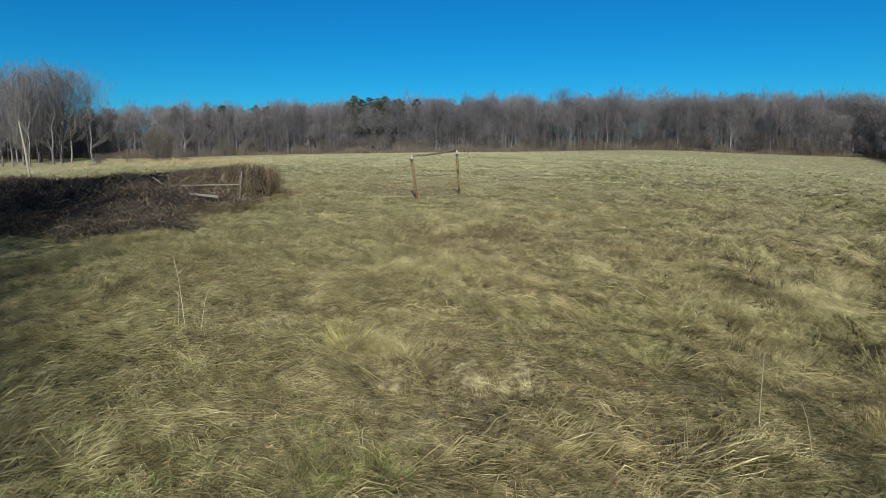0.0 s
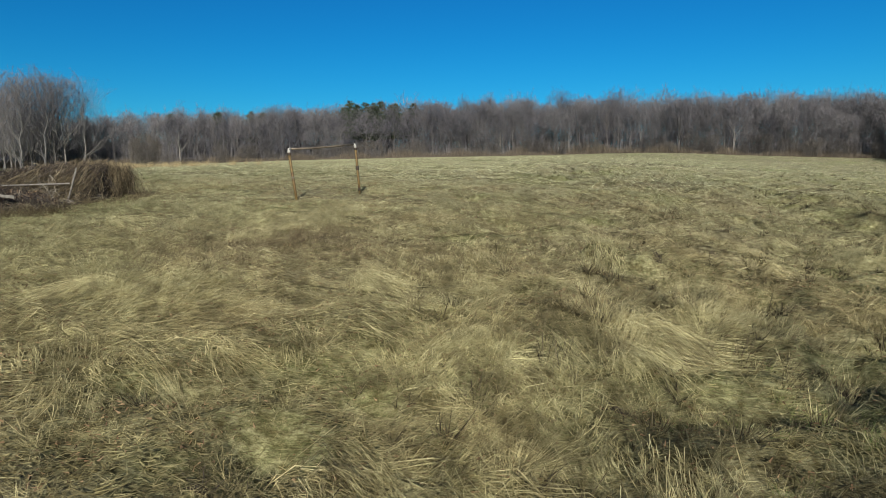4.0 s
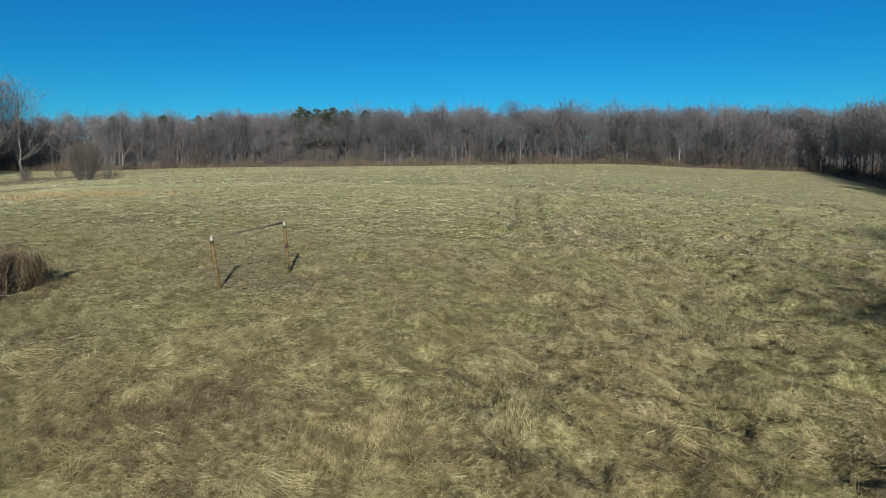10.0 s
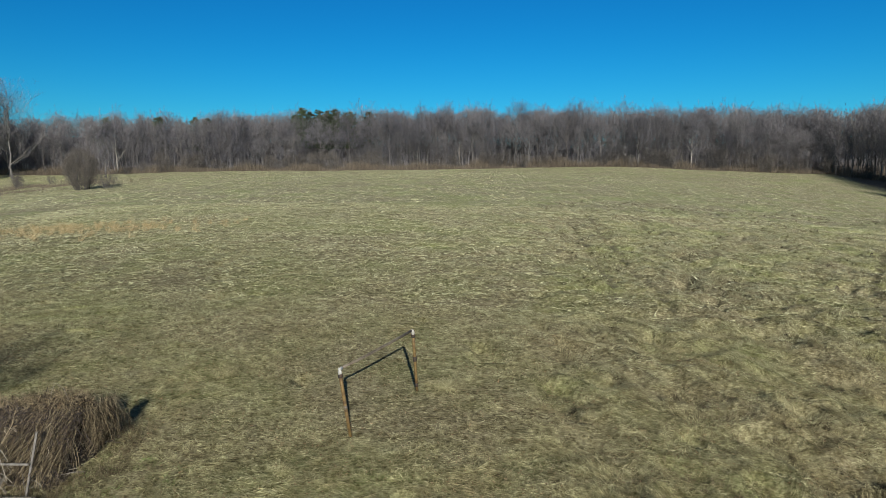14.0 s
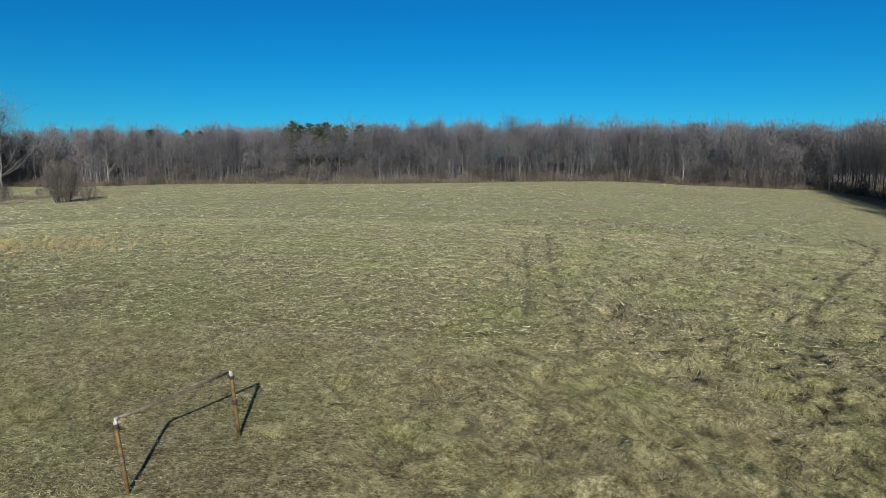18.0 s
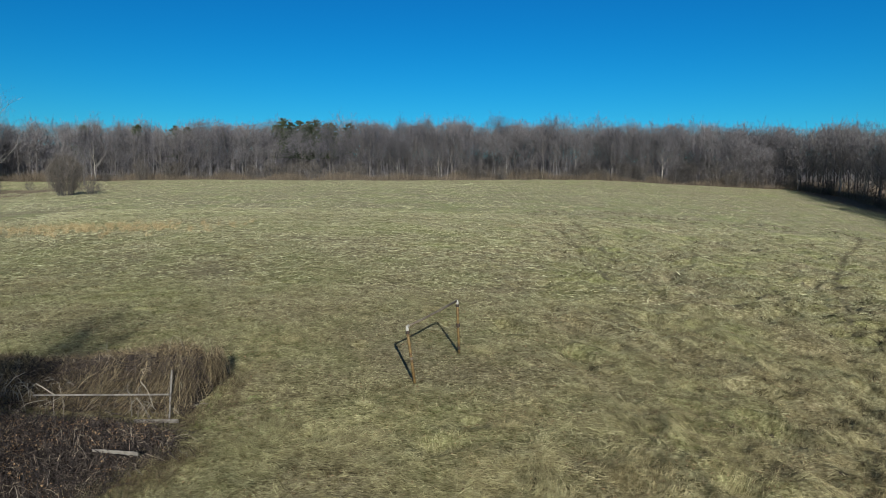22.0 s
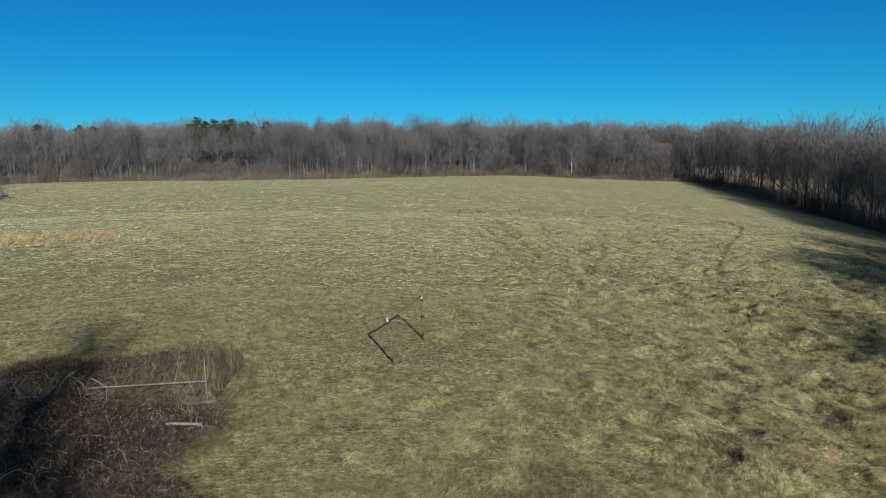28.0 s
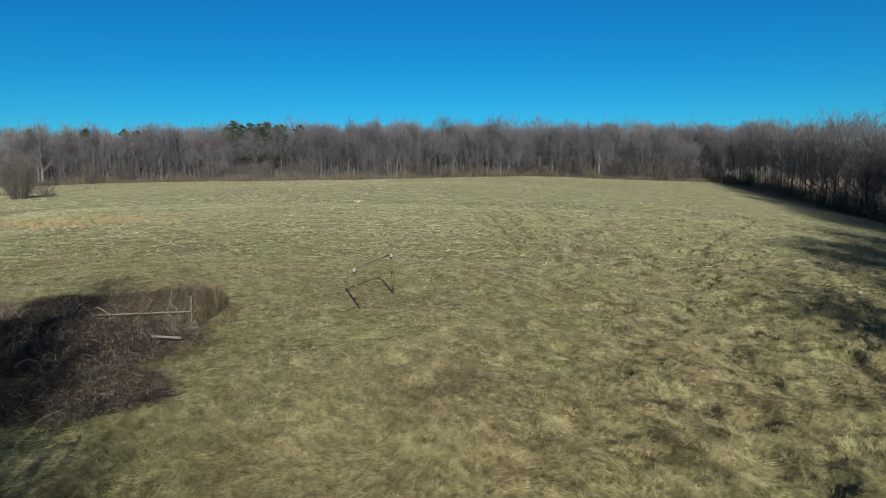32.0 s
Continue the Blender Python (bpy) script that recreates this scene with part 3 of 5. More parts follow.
while x < 108:
    plant(x, 195 + rw.uniform(-1.5, 2.5), size=rw.uniform(0.6, 1.0))
    plant(x + rw.uniform(-1, 1), 200.5 + rw.uniform(-2, 2))
    plant(x + rw.uniform(-1.5, 1.5), 207 + rw.uniform(-2.5, 2.5), True)
    plant(x + rw.uniform(-1.5, 1.5), 216 + rw.uniform(-4, 4), True)
    plant(x + rw.uniform(-1.5, 1.5), 236 + rw.uniform(-12, 12), True, rw.uniform(0.95, 1.15))
    x += rw.uniform(2.6, 4.0)

for i in range(70):
    plant(rw.uniform(106, 152), rw.uniform(186, 250), True, rw.uniform(0.9, 1.1))
EDGE = [(106, 198), (114, 172), (107, 132), (101, 102), (93, 80), (86, 62), (79, 42)]
for (ax, ay), (bx, by) in zip(EDGE, EDGE[1:]):
    n = max(2, round(math.hypot(bx - ax, by - ay) / 3.6))
    for i in range(n):
        f = (i + rw.random()) / n
        ex, ey = ax + (bx - ax) * f, ay + (by - ay) * f
        plant(ex + rw.uniform(1, 3), ey, size=rw.uniform(0.85, 1.12), thin=True)
        plant(ex + rw.uniform(5, 10), ey + rw.uniform(-1, 1), size=rw.uniform(1.0, 1.22), thin=True)
        if i % 3 == 1 and ey < 165:
            plant(ex + rw.uniform(12, 20), ey + rw.uniform(-2, 2), True, rw.uniform(1.0, 1.2))
        if i % 4 == 2 and ey < 150:
            plant(ex + rw.uniform(24, 38), ey + rw.uniform(-3, 3), True, rw.uniform(1.0, 1.2))

# taller trees beyond the far corner, and the wood's open end
for i in range(38):
    plant(rw.uniform(-202, -153), rw.uniform(152, 192), size=rw.uniform(1.4, 1.75), thin=True)
x = -215.0
while x < -128:
    plant(x, 196 + rw.uniform(-3, 8), True, size=rw.uniform(0.85, 1.05))
    plant(x + 2, 212 + rw.uniform(-6, 6), True, size=rw.uniform(0.9, 1.1))
    plant(x + 1, 232 + rw.uniform(-6, 6), True, size=rw.uniform(0.95, 1.15))
    x += rw.uniform(2.8, 4.4)
crown_tree = bare_tree(77, 20.0, 12, 5, 8, 0.55, 0.75, 0.22, 0.05)
place_tree(crown_tree, 29.6, 199, 1.12, 30, "tall thin leafless tree standing above the woods", "tree", "woods round the field")
oak = bare_tree(78, 20.0, 20, 7, 12, 0.25, 1.25, 0.42, 0.045)
place_tree(oak, 49.0, 192.5, 0.93, 120, "broad leafless oak with a thick dark trunk", "tree", "woods round the field")
place_tree(oak, 100.5, 106, 1.05, 200, "broad leafless oak with a thick dark trunk", "tree", "woods round the field")
pale = bare_tree(79, 20.0, 11, 5, 9, 0.3, 1.0, 0.34, 0.045)
place_tree(pale, -125.5, 193, 0.78, 60, "bare tree with a pale sunlit trunk in the field corner", "tree", "", M_PALE)
place_tree(pale, -119.0, 176, 0.7, 200, "bare tree with a dark trunk in the field corner", "tree", "")
for px, py, s in ((14.5, 194.5, 0.7), (-22.0, 195, 0.62), (66.0, 194, 0.68), (-75.0, 194.5, 0.62), (-8.0, 196, 0.6)):
    place_tree(pale, px, py, s, px * 7, "bare tree with a pale sunlit trunk", "tree", "woods round the field", M_PALE)


def pine_tree(seed, h):
    r, rng = random.Random(seed), np.random.RandomState(seed)
    V, F, TV, TT = [], [], [], []
    tube(V, F, [(0, 0, -0.3), (0.1, 0, h * 0.5), (0, 0.1, h * 0.98)], [0.26, 0.17, 0.03], 7, False)
    z = h * 0.35
    while z < h * 0.98:
        f = (z / h - 0.35) / 0.65
        for k in range(7):
            az, ln = r.uniform(0, 6.283), (0.5 + 4.0 * (1 - f) ** 0.6) * r.uniform(0.5, 1.2)
            a = Vector((0, 0, z + r.uniform(-0.3, 0.3)))
            tip = a + Vector((math.cos(az) * ln, math.sin(az) * ln, ln * r.uniform(-0.12, 0.3)))
            tube(V, F, [a, tip], [0.05, 0.012], 3, False)
            twig_tris(rng, a, tip, int(22 + 26 * ln), 0.75, 0.16, TV, TT)
        z += 0.75
    return mesh_from("trunk", V, F), big_mesh("crown", np.concatenate(TV), np.concatenate(TT))


PINES = [pine_tree(91, 20.5), pine_tree(92, 20.5)]
for i, (px, py, s) in enumerate(((-62.5, 201, 1.04), (-59.0, 199, 0.96), (-54.0, 201, 0.98), (-51.0, 200, 1.0), (-48.0, 202, 0.95), (-40.0, 203, 0.96), (-65.5, 202, 0.93), (-57.0, 202, 1.0), (-45.5, 201, 0.96), (-53.0, 198.5, 0.9),
                                 (-102.0, 203, 0.92), (-116.0, 204, 0.94), (-135.0, 203, 0.95), (-99.0, 206, 0.9))):
    place_tree(PINES[i % 2], px, py, s * 0.96, i * 47, "dark green pine rising among bare trees", "pine tree", "pines in the woods", M_BARK, M_NEEDLE, "pine_tree")


def shrub_mesh(seed, h, w, stems, subs, twigs, fine, fill=34):
    r, rng = random.Random(seed), np.random.RandomState(seed)
    V, F, TV, TT = [], [], [], []
    for i in range(stems):
        az, q = r.uniform(0, 6.283), math.sqrt(r.random())
        base = Vector((math.cos(az) * q * w * 0.22, math.sin(az) * q * w * 0.22, -0.1))
        tip = Vector((math.cos(az) * q * w * 0.5, math.sin(az) * q * w * 0.5, h * r.uniform(0.75, 1.0) * (1 - 0.35 * q * q)))
        mid = base.lerp(tip, 0.5) + Vector((r.uniform(-0.3, 0.3), r.uniform(-0.3, 0.3), 0.1 * h))
        tube(V, F, [base, mid, tip], [0.008 * h, 0.006 * h, 0.002 * h], 4, False)
        for j in range(subs):
            g = r.uniform(0.1, 1.0)
            sb = base.lerp(mid, g * 2) if g < 0.5 else mid.lerp(tip, g * 2 - 1)
            e = sb + Vector((r.uniform(-1, 1), r.uniform(-1, 1), r.uniform(-0.1, 0.9))) * h * 0.2
            tube(V, F, [sb, e], [0.004 * h, 0.001 * h], 3, False)
            twig_tris(rng, sb, e, twigs, h * 0.14, fine, TV, TT)
    m = stems * fill
    ball = rng.normal(0, 1, (m, 3))
    ball *= (rng.uniform(0.3, 1, (m, 1)) ** 0.4) / np.linalg.norm(ball, axis=1, keepdims=True)
    at = ball * np.array([0.47 * w, 0.47 * w, 0.46 * h]) + np.array([0, 0, 0.47 * h])
    way = ball * 0.5 + rng.normal(0, 0.5, (m, 3)) + np.array([0, 0, 0.4])
    way /= np.linalg.norm(way, axis=1, keepdims=True)
    side = np.cross(way, rng.normal(0, 1, (m, 3)))
    side *= fine * 0.5 / np.linalg.norm(side, axis=1, keepdims=True)
    TT.append(sum(len(v) for v in TV) + np.arange(m * 3).reshape(-1, 3))
    TV.append(np.stack([at - side, at + side, at + way * h * rng.uniform(0.08, 0.16, (m, 1))], 1).reshape(-1, 3))
    return mesh_from("stem", V, F), big_mesh("crown", np.concatenate(TV), np.concatenate(TT))


def place_shrub(meshes, x, y, size, turn, label, group=""):
    ob = thing("shrub", (x, y, ground(x, y)), label, "shrub", group, turn=turn)
    ob.scale = (size, size, size)
    part("stem", meshes[0], M_BARK, ob)
    part("crown", meshes[1], M_SHRUB, ob)
    return ob


BIG_SHRUB, SHRUB = shrub_mesh(3, 7.0, 10.0, 46, 9, 14, 0.03, 190), shrub_mesh(4, 3.0, 3.6, 18, 6, 14, 0.022)
tall_shrub = place_shrub(BIG_SHRUB, -87.5, 118, 1.0, 0, "tall feathery leafless brown shrub in the field corner")
tall_shrub.scale = (0.8, 0.8, 1.35)
place_shrub(SHRUB, -82.0, 118.5, 1.3, 0, "small dark leafless shrub beside the large one")
first = place_shrub(SHRUB, -60.0, 190.5, 1.1, 0, "leafless brown shrub at the foot of the woods", "shrubs along the woods")
for i in range(46):
    sx_ = -122 + 225 * (i + rw.random()) / 46
    sy_ = 192.3 + rw.uniform(-2.0, 1.5) - (10 * rw.random() + 2) * math.exp(-(((sx_ + 35) / 38) ** 2))
    ob = copy_thing(first, pose(sx_, sy_, ground(sx_, sy_), 0, 0, rw.uniform(0, 360)))
    s = rw.uniform(0.7, 2.3)
    ob.scale = (s * 1.2, s, s * rw.uniform(0.8, 1.2))
for (ax, ay), (bx, by) in zip(EDGE, EDGE[1:]):
    for i in range(5):
        f = (i + rw.random()) / 5
        ex, ey = ax + (bx - ax) * f - rw.uniform(-1.5, 2), ay + (by - ay) * f
        ob = copy_thing(first, pose(ex, ey, ground(ex, ey), 0, 0, rw.uniform(0, 360)))
        s = rw.uniform(0.8, 1.7)
        ob.scale = (s * 1.2, s, s)
for px, py, s in ((-128, 150, 1.1), (-124, 158, 0.8), (-133, 156, 1.4), (-118, 186, 0.9), (-108, 189, 0.8)):
    place_shrub(SHRUB, px, py, s, px * 9, "leafless brown shrub near the field corner", "shrubs along the woods")


def stalk_field(rng, xs, ys, length, width, spread):
    """Upright thin stalks, one triangle each, rooted on the ground."""
    n = len(xs)
    base = np.stack([xs, ys, land(xs, ys) - 0.03], -1)
    way = np.concatenate([rng.normal(0, spread, (n, 2)), np.ones((n, 1))], 1)
    way /= np.linalg.norm(way, axis=1, keepdims=True)
    a = rng.uniform(0, np.pi, n)
    side = np.stack([np.cos(a), np.sin(a), 0 * a], -1)
    w = (np.ones(n) * width)[:, None] / 2
    return np.stack([base - side * w, base + side * w, base + way * np.asarray(length)[:, None]], 1).reshape(-1, 3)


rng = np.random.RandomState(21)
n = 74000
ux = rng.uniform(-210, 108, n)
front = 14.0 * np.exp(-(((ux + 35) / 38) ** 2)) + 3.0 * vnoise(ux, 0 * ux, 9.0, 31)       # the thicket's foot bulges into the field
uy = 190.5 - front + np.where(rng.uniform(0, 1, n) < 0.6, rng.gamma(1.6, 3.5, n), rng.uniform(0, 1, n) * (front + 6))
hh = (0.6 + 3.6 * vnoise(ux, uy, 6.5, 4) ** 1.8 + 0.10 * np.clip(uy - 192, 0, 30)) * rng.uniform(0.5, 1.15, n)
v1 = stalk_field(rng, ux, uy, hh, 0.075, 0.38)
m = 30000
seg = rng.randint(0, len(EDGE) - 1, m)
f = rng.uniform(0, 1, m)
e = np.array(EDGE, float)
ex = e[seg, 0] + (e[seg + 1, 0] - e[seg, 0]) * f + rng.gamma(1.5, 5.0, m) - 2.5
ey = e[seg, 1] + (e[seg + 1, 1] - e[seg, 1]) * f
v2 = stalk_field(rng, ex, ey, (0.6 + 3.4 * vnoise(ex, ey, 6.0, 6) ** 1.6) * rng.uniform(0.5, 1.15, m), 0.05, 0.4)
cx, cy = rng.normal(-119, 12, 15000), rng.normal(141, 11, 15000)
keep = vnoise(cx, cy, 6.0, 33) > 0.38
cx, cy = cx[keep], cy[keep]
v3 = stalk_field(rng, cx, cy, (0.3 + 1.2 * vnoise(cx, cy, 5.0, 34)) * rng.uniform(0.5, 1.15, len(cx)), 0.06, 0.7)     # low thorn scrub in the field corner
vv = np.concatenate([v1, v2, v3])
tagged(part("undergrowth", big_mesh("undergrowth", vv, np.arange(len(vv)).reshape(-1, 3)), M_BRUSH), "red-brown leafless undergrowth along the foot of the woods", "undergrowth", kind="stuff")

def air_twigs(rng, x, y, z, length, width):
    n = len(x)
    p = np.stack([x, y, land(x, y) + z], -1)
    way = rng.normal(0, 0.6, (n, 3)) + np.array([0, 0, 0.8])
    way /= np.linalg.norm(way, axis=1, keepdims=True)
    side = np.cross(way, rng.normal(0, 1, (n, 3)))
    side *= width / 2 / np.linalg.norm(side, axis=1, keepdims=True)
    return np.stack([p - side, p + side, p + way * length * rng.uniform(0.5, 1.3, (n, 1))], 1).reshape(-1, 3)


n = 14000
qx, qy = rng.uniform(-215, 106, n), rng.uniform(193.5, 258, n)
saplings = [stalk_field(rng, qx, qy, rng.uniform(3, 12, n), 0.11, 0.10)]
n = 160000
qx, qy = rng.uniform(-215, 118, n), 196 + 60 * rng.uniform(0, 1, n)
saplings.append(air_twigs(rng, qx, qy, 0.3 + (11.5 + 4.5 * vnoise(qx, qy, 6.0, 27)) * rng.uniform(0, 1, n) ** 1.15, 1.5, 0.10))
n = 70000
qx, qy = rng.uniform(-215, 118, n), 203 + 50 * rng.uniform(0, 1, n)
saplings.append(air_twigs(rng, qx, qy, 7.5 * rng.uniform(0, 1, n), 1.6, 0.12))
n = 46000
k, f = rng.randint(2, len(EDGE) - 1, n), rng.uniform(0, 1, n)
qx = e[k, 0] + (e[k + 1, 0] - e[k, 0]) * f + 0.5 + 34 * rng.uniform(0, 1, n) ** 1.3
qy = e[k, 1] + (e[k + 1, 1] - e[k, 1]) * f
saplings.append(air_twigs(rng, qx + 3, qy, 0.3 + 15 * rng.uniform(0, 1, n), 1.4, 0.04))
n = 16000
tx, ty = rng.uniform(-206, -152, n), rng.uniform(152, 194, n)
saplings.append(air_twigs(rng, tx, ty, 7 + 25 * rng.uniform(0, 1, n), 1.5, 0.055))
saplings.append(stalk_field(rng, qx[:4000], qy[:4000], rng.uniform(3, 12, 4000), 0.10, 0.10))


def joined(chunks):
    vs, ts, k = [], [], 0
    for v, t in chunks:
        vs.append(v), ts.append(t + k)
        k += len(v)
    return np.concatenate(vs), np.concatenate(ts)


sap = np.concatenate(saplings)
rest_twig.append((sap, np.arange(len(sap)).reshape(-1, 3)))
vb, tb = joined(rest_bark)
vt, tt = joined(rest_twig)
me = big_mesh("woods", np.concatenate([vb, vt]), np.concatenate([tb, tt + len(vb)]))
woods = tagged(part("woods", me, M_BARK), "dense leafless grey-brown woods with saplings behind the field", "woods", kind="stuff")
me.materials.append(M_TWIG)
me.polygons.foreach_set("material_index", np.concatenate([np.zeros(len(tb), np.int32), np.ones(len(tt), np.int32)]))

# ---- house glimpsed through the trees ----
def house(x, y, w, d, h, turn, label):
    z = ground(x, y)
    ob = thing("house", (x, y, z), label, "house", turn=turn)
    bm = bmesh.new()
    v = [bm.verts.new(p) for p in ((-w / 2, -d / 2, -0.5), (w / 2, -d / 2, -0.5), (w / 2, d / 2, -0.5), (-w / 2, d / 2, -0.5), (-w / 2, -d / 2, h), (w / 2, -d / 2, h), (w / 2, d / 2, h), (-w / 2, d / 2, h), (-w / 2, 0, h + 2.2), (w / 2, 0, h + 2.2))]
    for q in ((0, 1, 5, 4), (1, 2, 6, 9, 5), (2, 3, 7, 6), (3, 0, 4, 8, 7)):
        bm.faces.new([v[k] for k in q])
    part("wall", bm, M_SIDING, ob, "white siding")
    for side in (-1, 1):
        rf = box_mesh((w + 0.8, math.hypot(d / 2, 2.2) + 0.5, 0.18), 0.02)
        bmesh.ops.transform(rf, matrix=pose(0, side * (d / 4 + 0.14), h + 1.07, -side * math.degrees(math.atan2(2.2, d / 2))), verts=rf.verts)
        part("roof", rf, M_ROOF, ob, "grey shingle roof slope")
    for k in range(3):
        fx = -w * 0.32 + k * w * 0.32
        wf = box_mesh((1.1, 0.12, 1.4), 0.02)
        bmesh.ops.translate(wf, vec=(fx, -d / 2 - 0.03, h - 1.5), verts=wf.verts)
        win = part("window", wf, M_PVC, ob)
        g = box_mesh((0.9, 0.06, 1.2), 0)
        bmesh.ops.translate(g, vec=(fx, -d / 2 - 0.075, h - 1.5), verts=g.verts)
        part("pane", g, M_GLASS, win, "dark glass pane")
    return ob


house(4.0, 238, 9, 7, 5.6, 8, "white house half hidden behind bare trees")
house(-45.0, 238, 8, 7, 4.2, -6, "white house half hidden behind bare trees")

# ---- the old goal ----
goal = thing("goal_frame", (0, 0, 0), "old goal frame of rusty ochre pipe leaning in dry grass", "goal")
TL, TR = Vector((-0.27, 0.02, 1.98)), Vector((1.31, 3.12, 2.28))
BL, BR = Vector((0.01, 0, ground(0, 0) - 0.08)), Vector((1.40, 3.36, ground(1.4, 3.36) - 0.08))
for a, c in ((BL, TL), (BR, TR)):
    d = (c - a).normalized()
    pipe("post", [a, a.lerp(c, 0.35), a.lerp(c, 0.7), c - d * 0.16], [0.05] * 4, M_PIPE, goal, "rusty ochre pipe post")
    pipe("collar", [c - d * 0.24, c - d * 0.225, c - d * 0.155, c - d * 0.14], [0.058, 0.068, 0.068, 0.058], M_COLLAR, goal, "dark corroded pipe collar")
    pipe("elbow", [c - d * 0.15, c - d * 0.07, c - d * 0.02 + (TR - TL).normalized() * (0.02 if c is TL else -0.02), c + (TR - TL).normalized() * (0.10 if c is TL else -0.10)], [0.05, 0.052, 0.052, 0.044], M_ELBOW, goal, "weathered off-white pipe elbow")
sag = Vector((0, 0, -0.035))
pipe("crossbar", [TL.lerp(TR, 0.02), TL.lerp(TR, 0.3) + sag, TL.lerp(TR, 0.65) + sag * 0.7, TL.lerp(TR, 0.98)], [0.039] * 4, M_BAR, goal, "weathered thin pipe crossbar, slightly bowed")
d = (TR - BR).normalized()
m0 = BR.lerp(TR, 0.55)
pipe("collar", [m0 - d * 0.08, m0 - d * 0.065, m0 + d * 0.065, m0 + d * 0.08], [0.055, 0.07, 0.07, 0.055], M_COLLAR, goal, "dark corroded pipe collar")
m0 = BR.lerp(TR, 0.14)
pipe("collar", [m0 - d * 0.06, m0 + d * 0.06], [0.054, 0.054], M_COLLAR, goal, "dark corroded pipe collar")
d = (TL - BL).normalized()
m0 = BL.lerp(TL, 0.46)
pipe("sleeve", [m0 - d * 0.05, m0 + d * 0.05], [0.053, 0.053], M_BAR, goal, "white tape sleeve")

# ---- fence remains in the brambles ----
fr = random.Random(8)
fence = thing("fence", (-6.5, -1.5, 0), "grey weathered timber fence remains overgrown by brambles", "fence")


def stake(name, a, c, size, parent, label=""):
    a, c = Vector(a), Vector(c)
    bm = box_mesh((size[0], size[1], (c - a).length), 0.008, 0.006, fr)
    q = (c - a).to_track_quat("Z", "X").to_matrix().to_4x4()
    bmesh.ops.transform(bm, matrix=Matrix.Translation(-parent.location) @ Matrix.Translation((a + c) / 2) @ q, verts=bm.verts)
    return part(name, bm, M_TIMBER, parent, label)


stake("post", (-6.25, -4.0, ground(-6.25, -4.0) - 0.1), (-6.6, -3.0, 1.32), (0.048, 0.045), fence, "grey leaning fence post")
stake("post", (-10.0, -2.3, ground(-10.0, -2.3) - 0.1), (-10.05, -2.2, 0.95), (0.055, 0.055), fence, "grey leaning fence post")
stake("rail", (-10.2, -3.62, 0.72), (-6.42, -3.55, 0.80), (0.045, 0.03), fence, "pale split rail")
boards = thing("loose_board", (-6.1, -6.4, 0.5), "pale weathered board lying on brambles", "board")
stake("plank", (-6.75, -6.6, 0.54), (-5.75, -6.5, 0.44), (0.08, 0.025), boards)
POLE = (-14.6, -4.85)
pole = thing("wooden_pole", (*POLE, 0), "tall pale bare pole leaning out of brambles", "pole")
V, F = [], []
tube(V, F, [(0.12, 0, ground(*POLE) - 0.2), (0.06, 0, 1.1), (-0.05, 0, 2.2), (-0.22, 0, 3.25)], [0.05, 0.046, 0.04, 0.03], 9)
part("shaft", mesh_from("shaft", V, F), M_STICK, pole)


# ---- brambles ----
def ribbons(rng, p, width):
    """Flat strips along rows of points p (n, k, 3)."""
    n, k, _ = p.shape
    w = rng.normal(0, 1, (n, 1, 3))
    w = w / np.linalg.norm(w, axis=-1, keepdims=True) * width * rng.uniform(0.6, 1.4, (n, 1, 1)) / 2
    v = np.stack([p - w, p + w], 2).reshape(-1, 3)
    f = np.array([[2 * i, 2 * i + 1, 2 * i + 3] for i in range(k - 1)] + [[2 * i, 2 * i + 3, 2 * i + 2] for i in range(k - 1)])
    return v, (np.arange(n)[:, None, None] * 2 * k + f[None]).reshape(-1, 3)


def arching(rng, x, y, top, reach, width, turn=None):
    """Canes that rise from their roots, arch over and hang down again."""
    n = len(x)
    a = rng.uniform(0, 2 * np.pi, n) if turn is None else turn
    ln = reach * rng.uniform(0.4, 1.2, n)
    t = np.linspace(0, 1, 6)[None]
    px = x[:, None] + np.cos(a)[:, None] * ln[:, None] * t + rng.normal(0, 0.04, (n, 6))
    py = y[:, None] + np.sin(a)[:, None] * ln[:, None] * t + rng.normal(0, 0.04, (n, 6))
    pz = land(x, y)[:, None] + 0.1 + top[:, None] * (1 - (1 - 1.75 * t) ** 2) + rng.normal(0, 0.03, (n, 6))
    return ribbons(rng, np.stack([px, py, pz], -1), width)


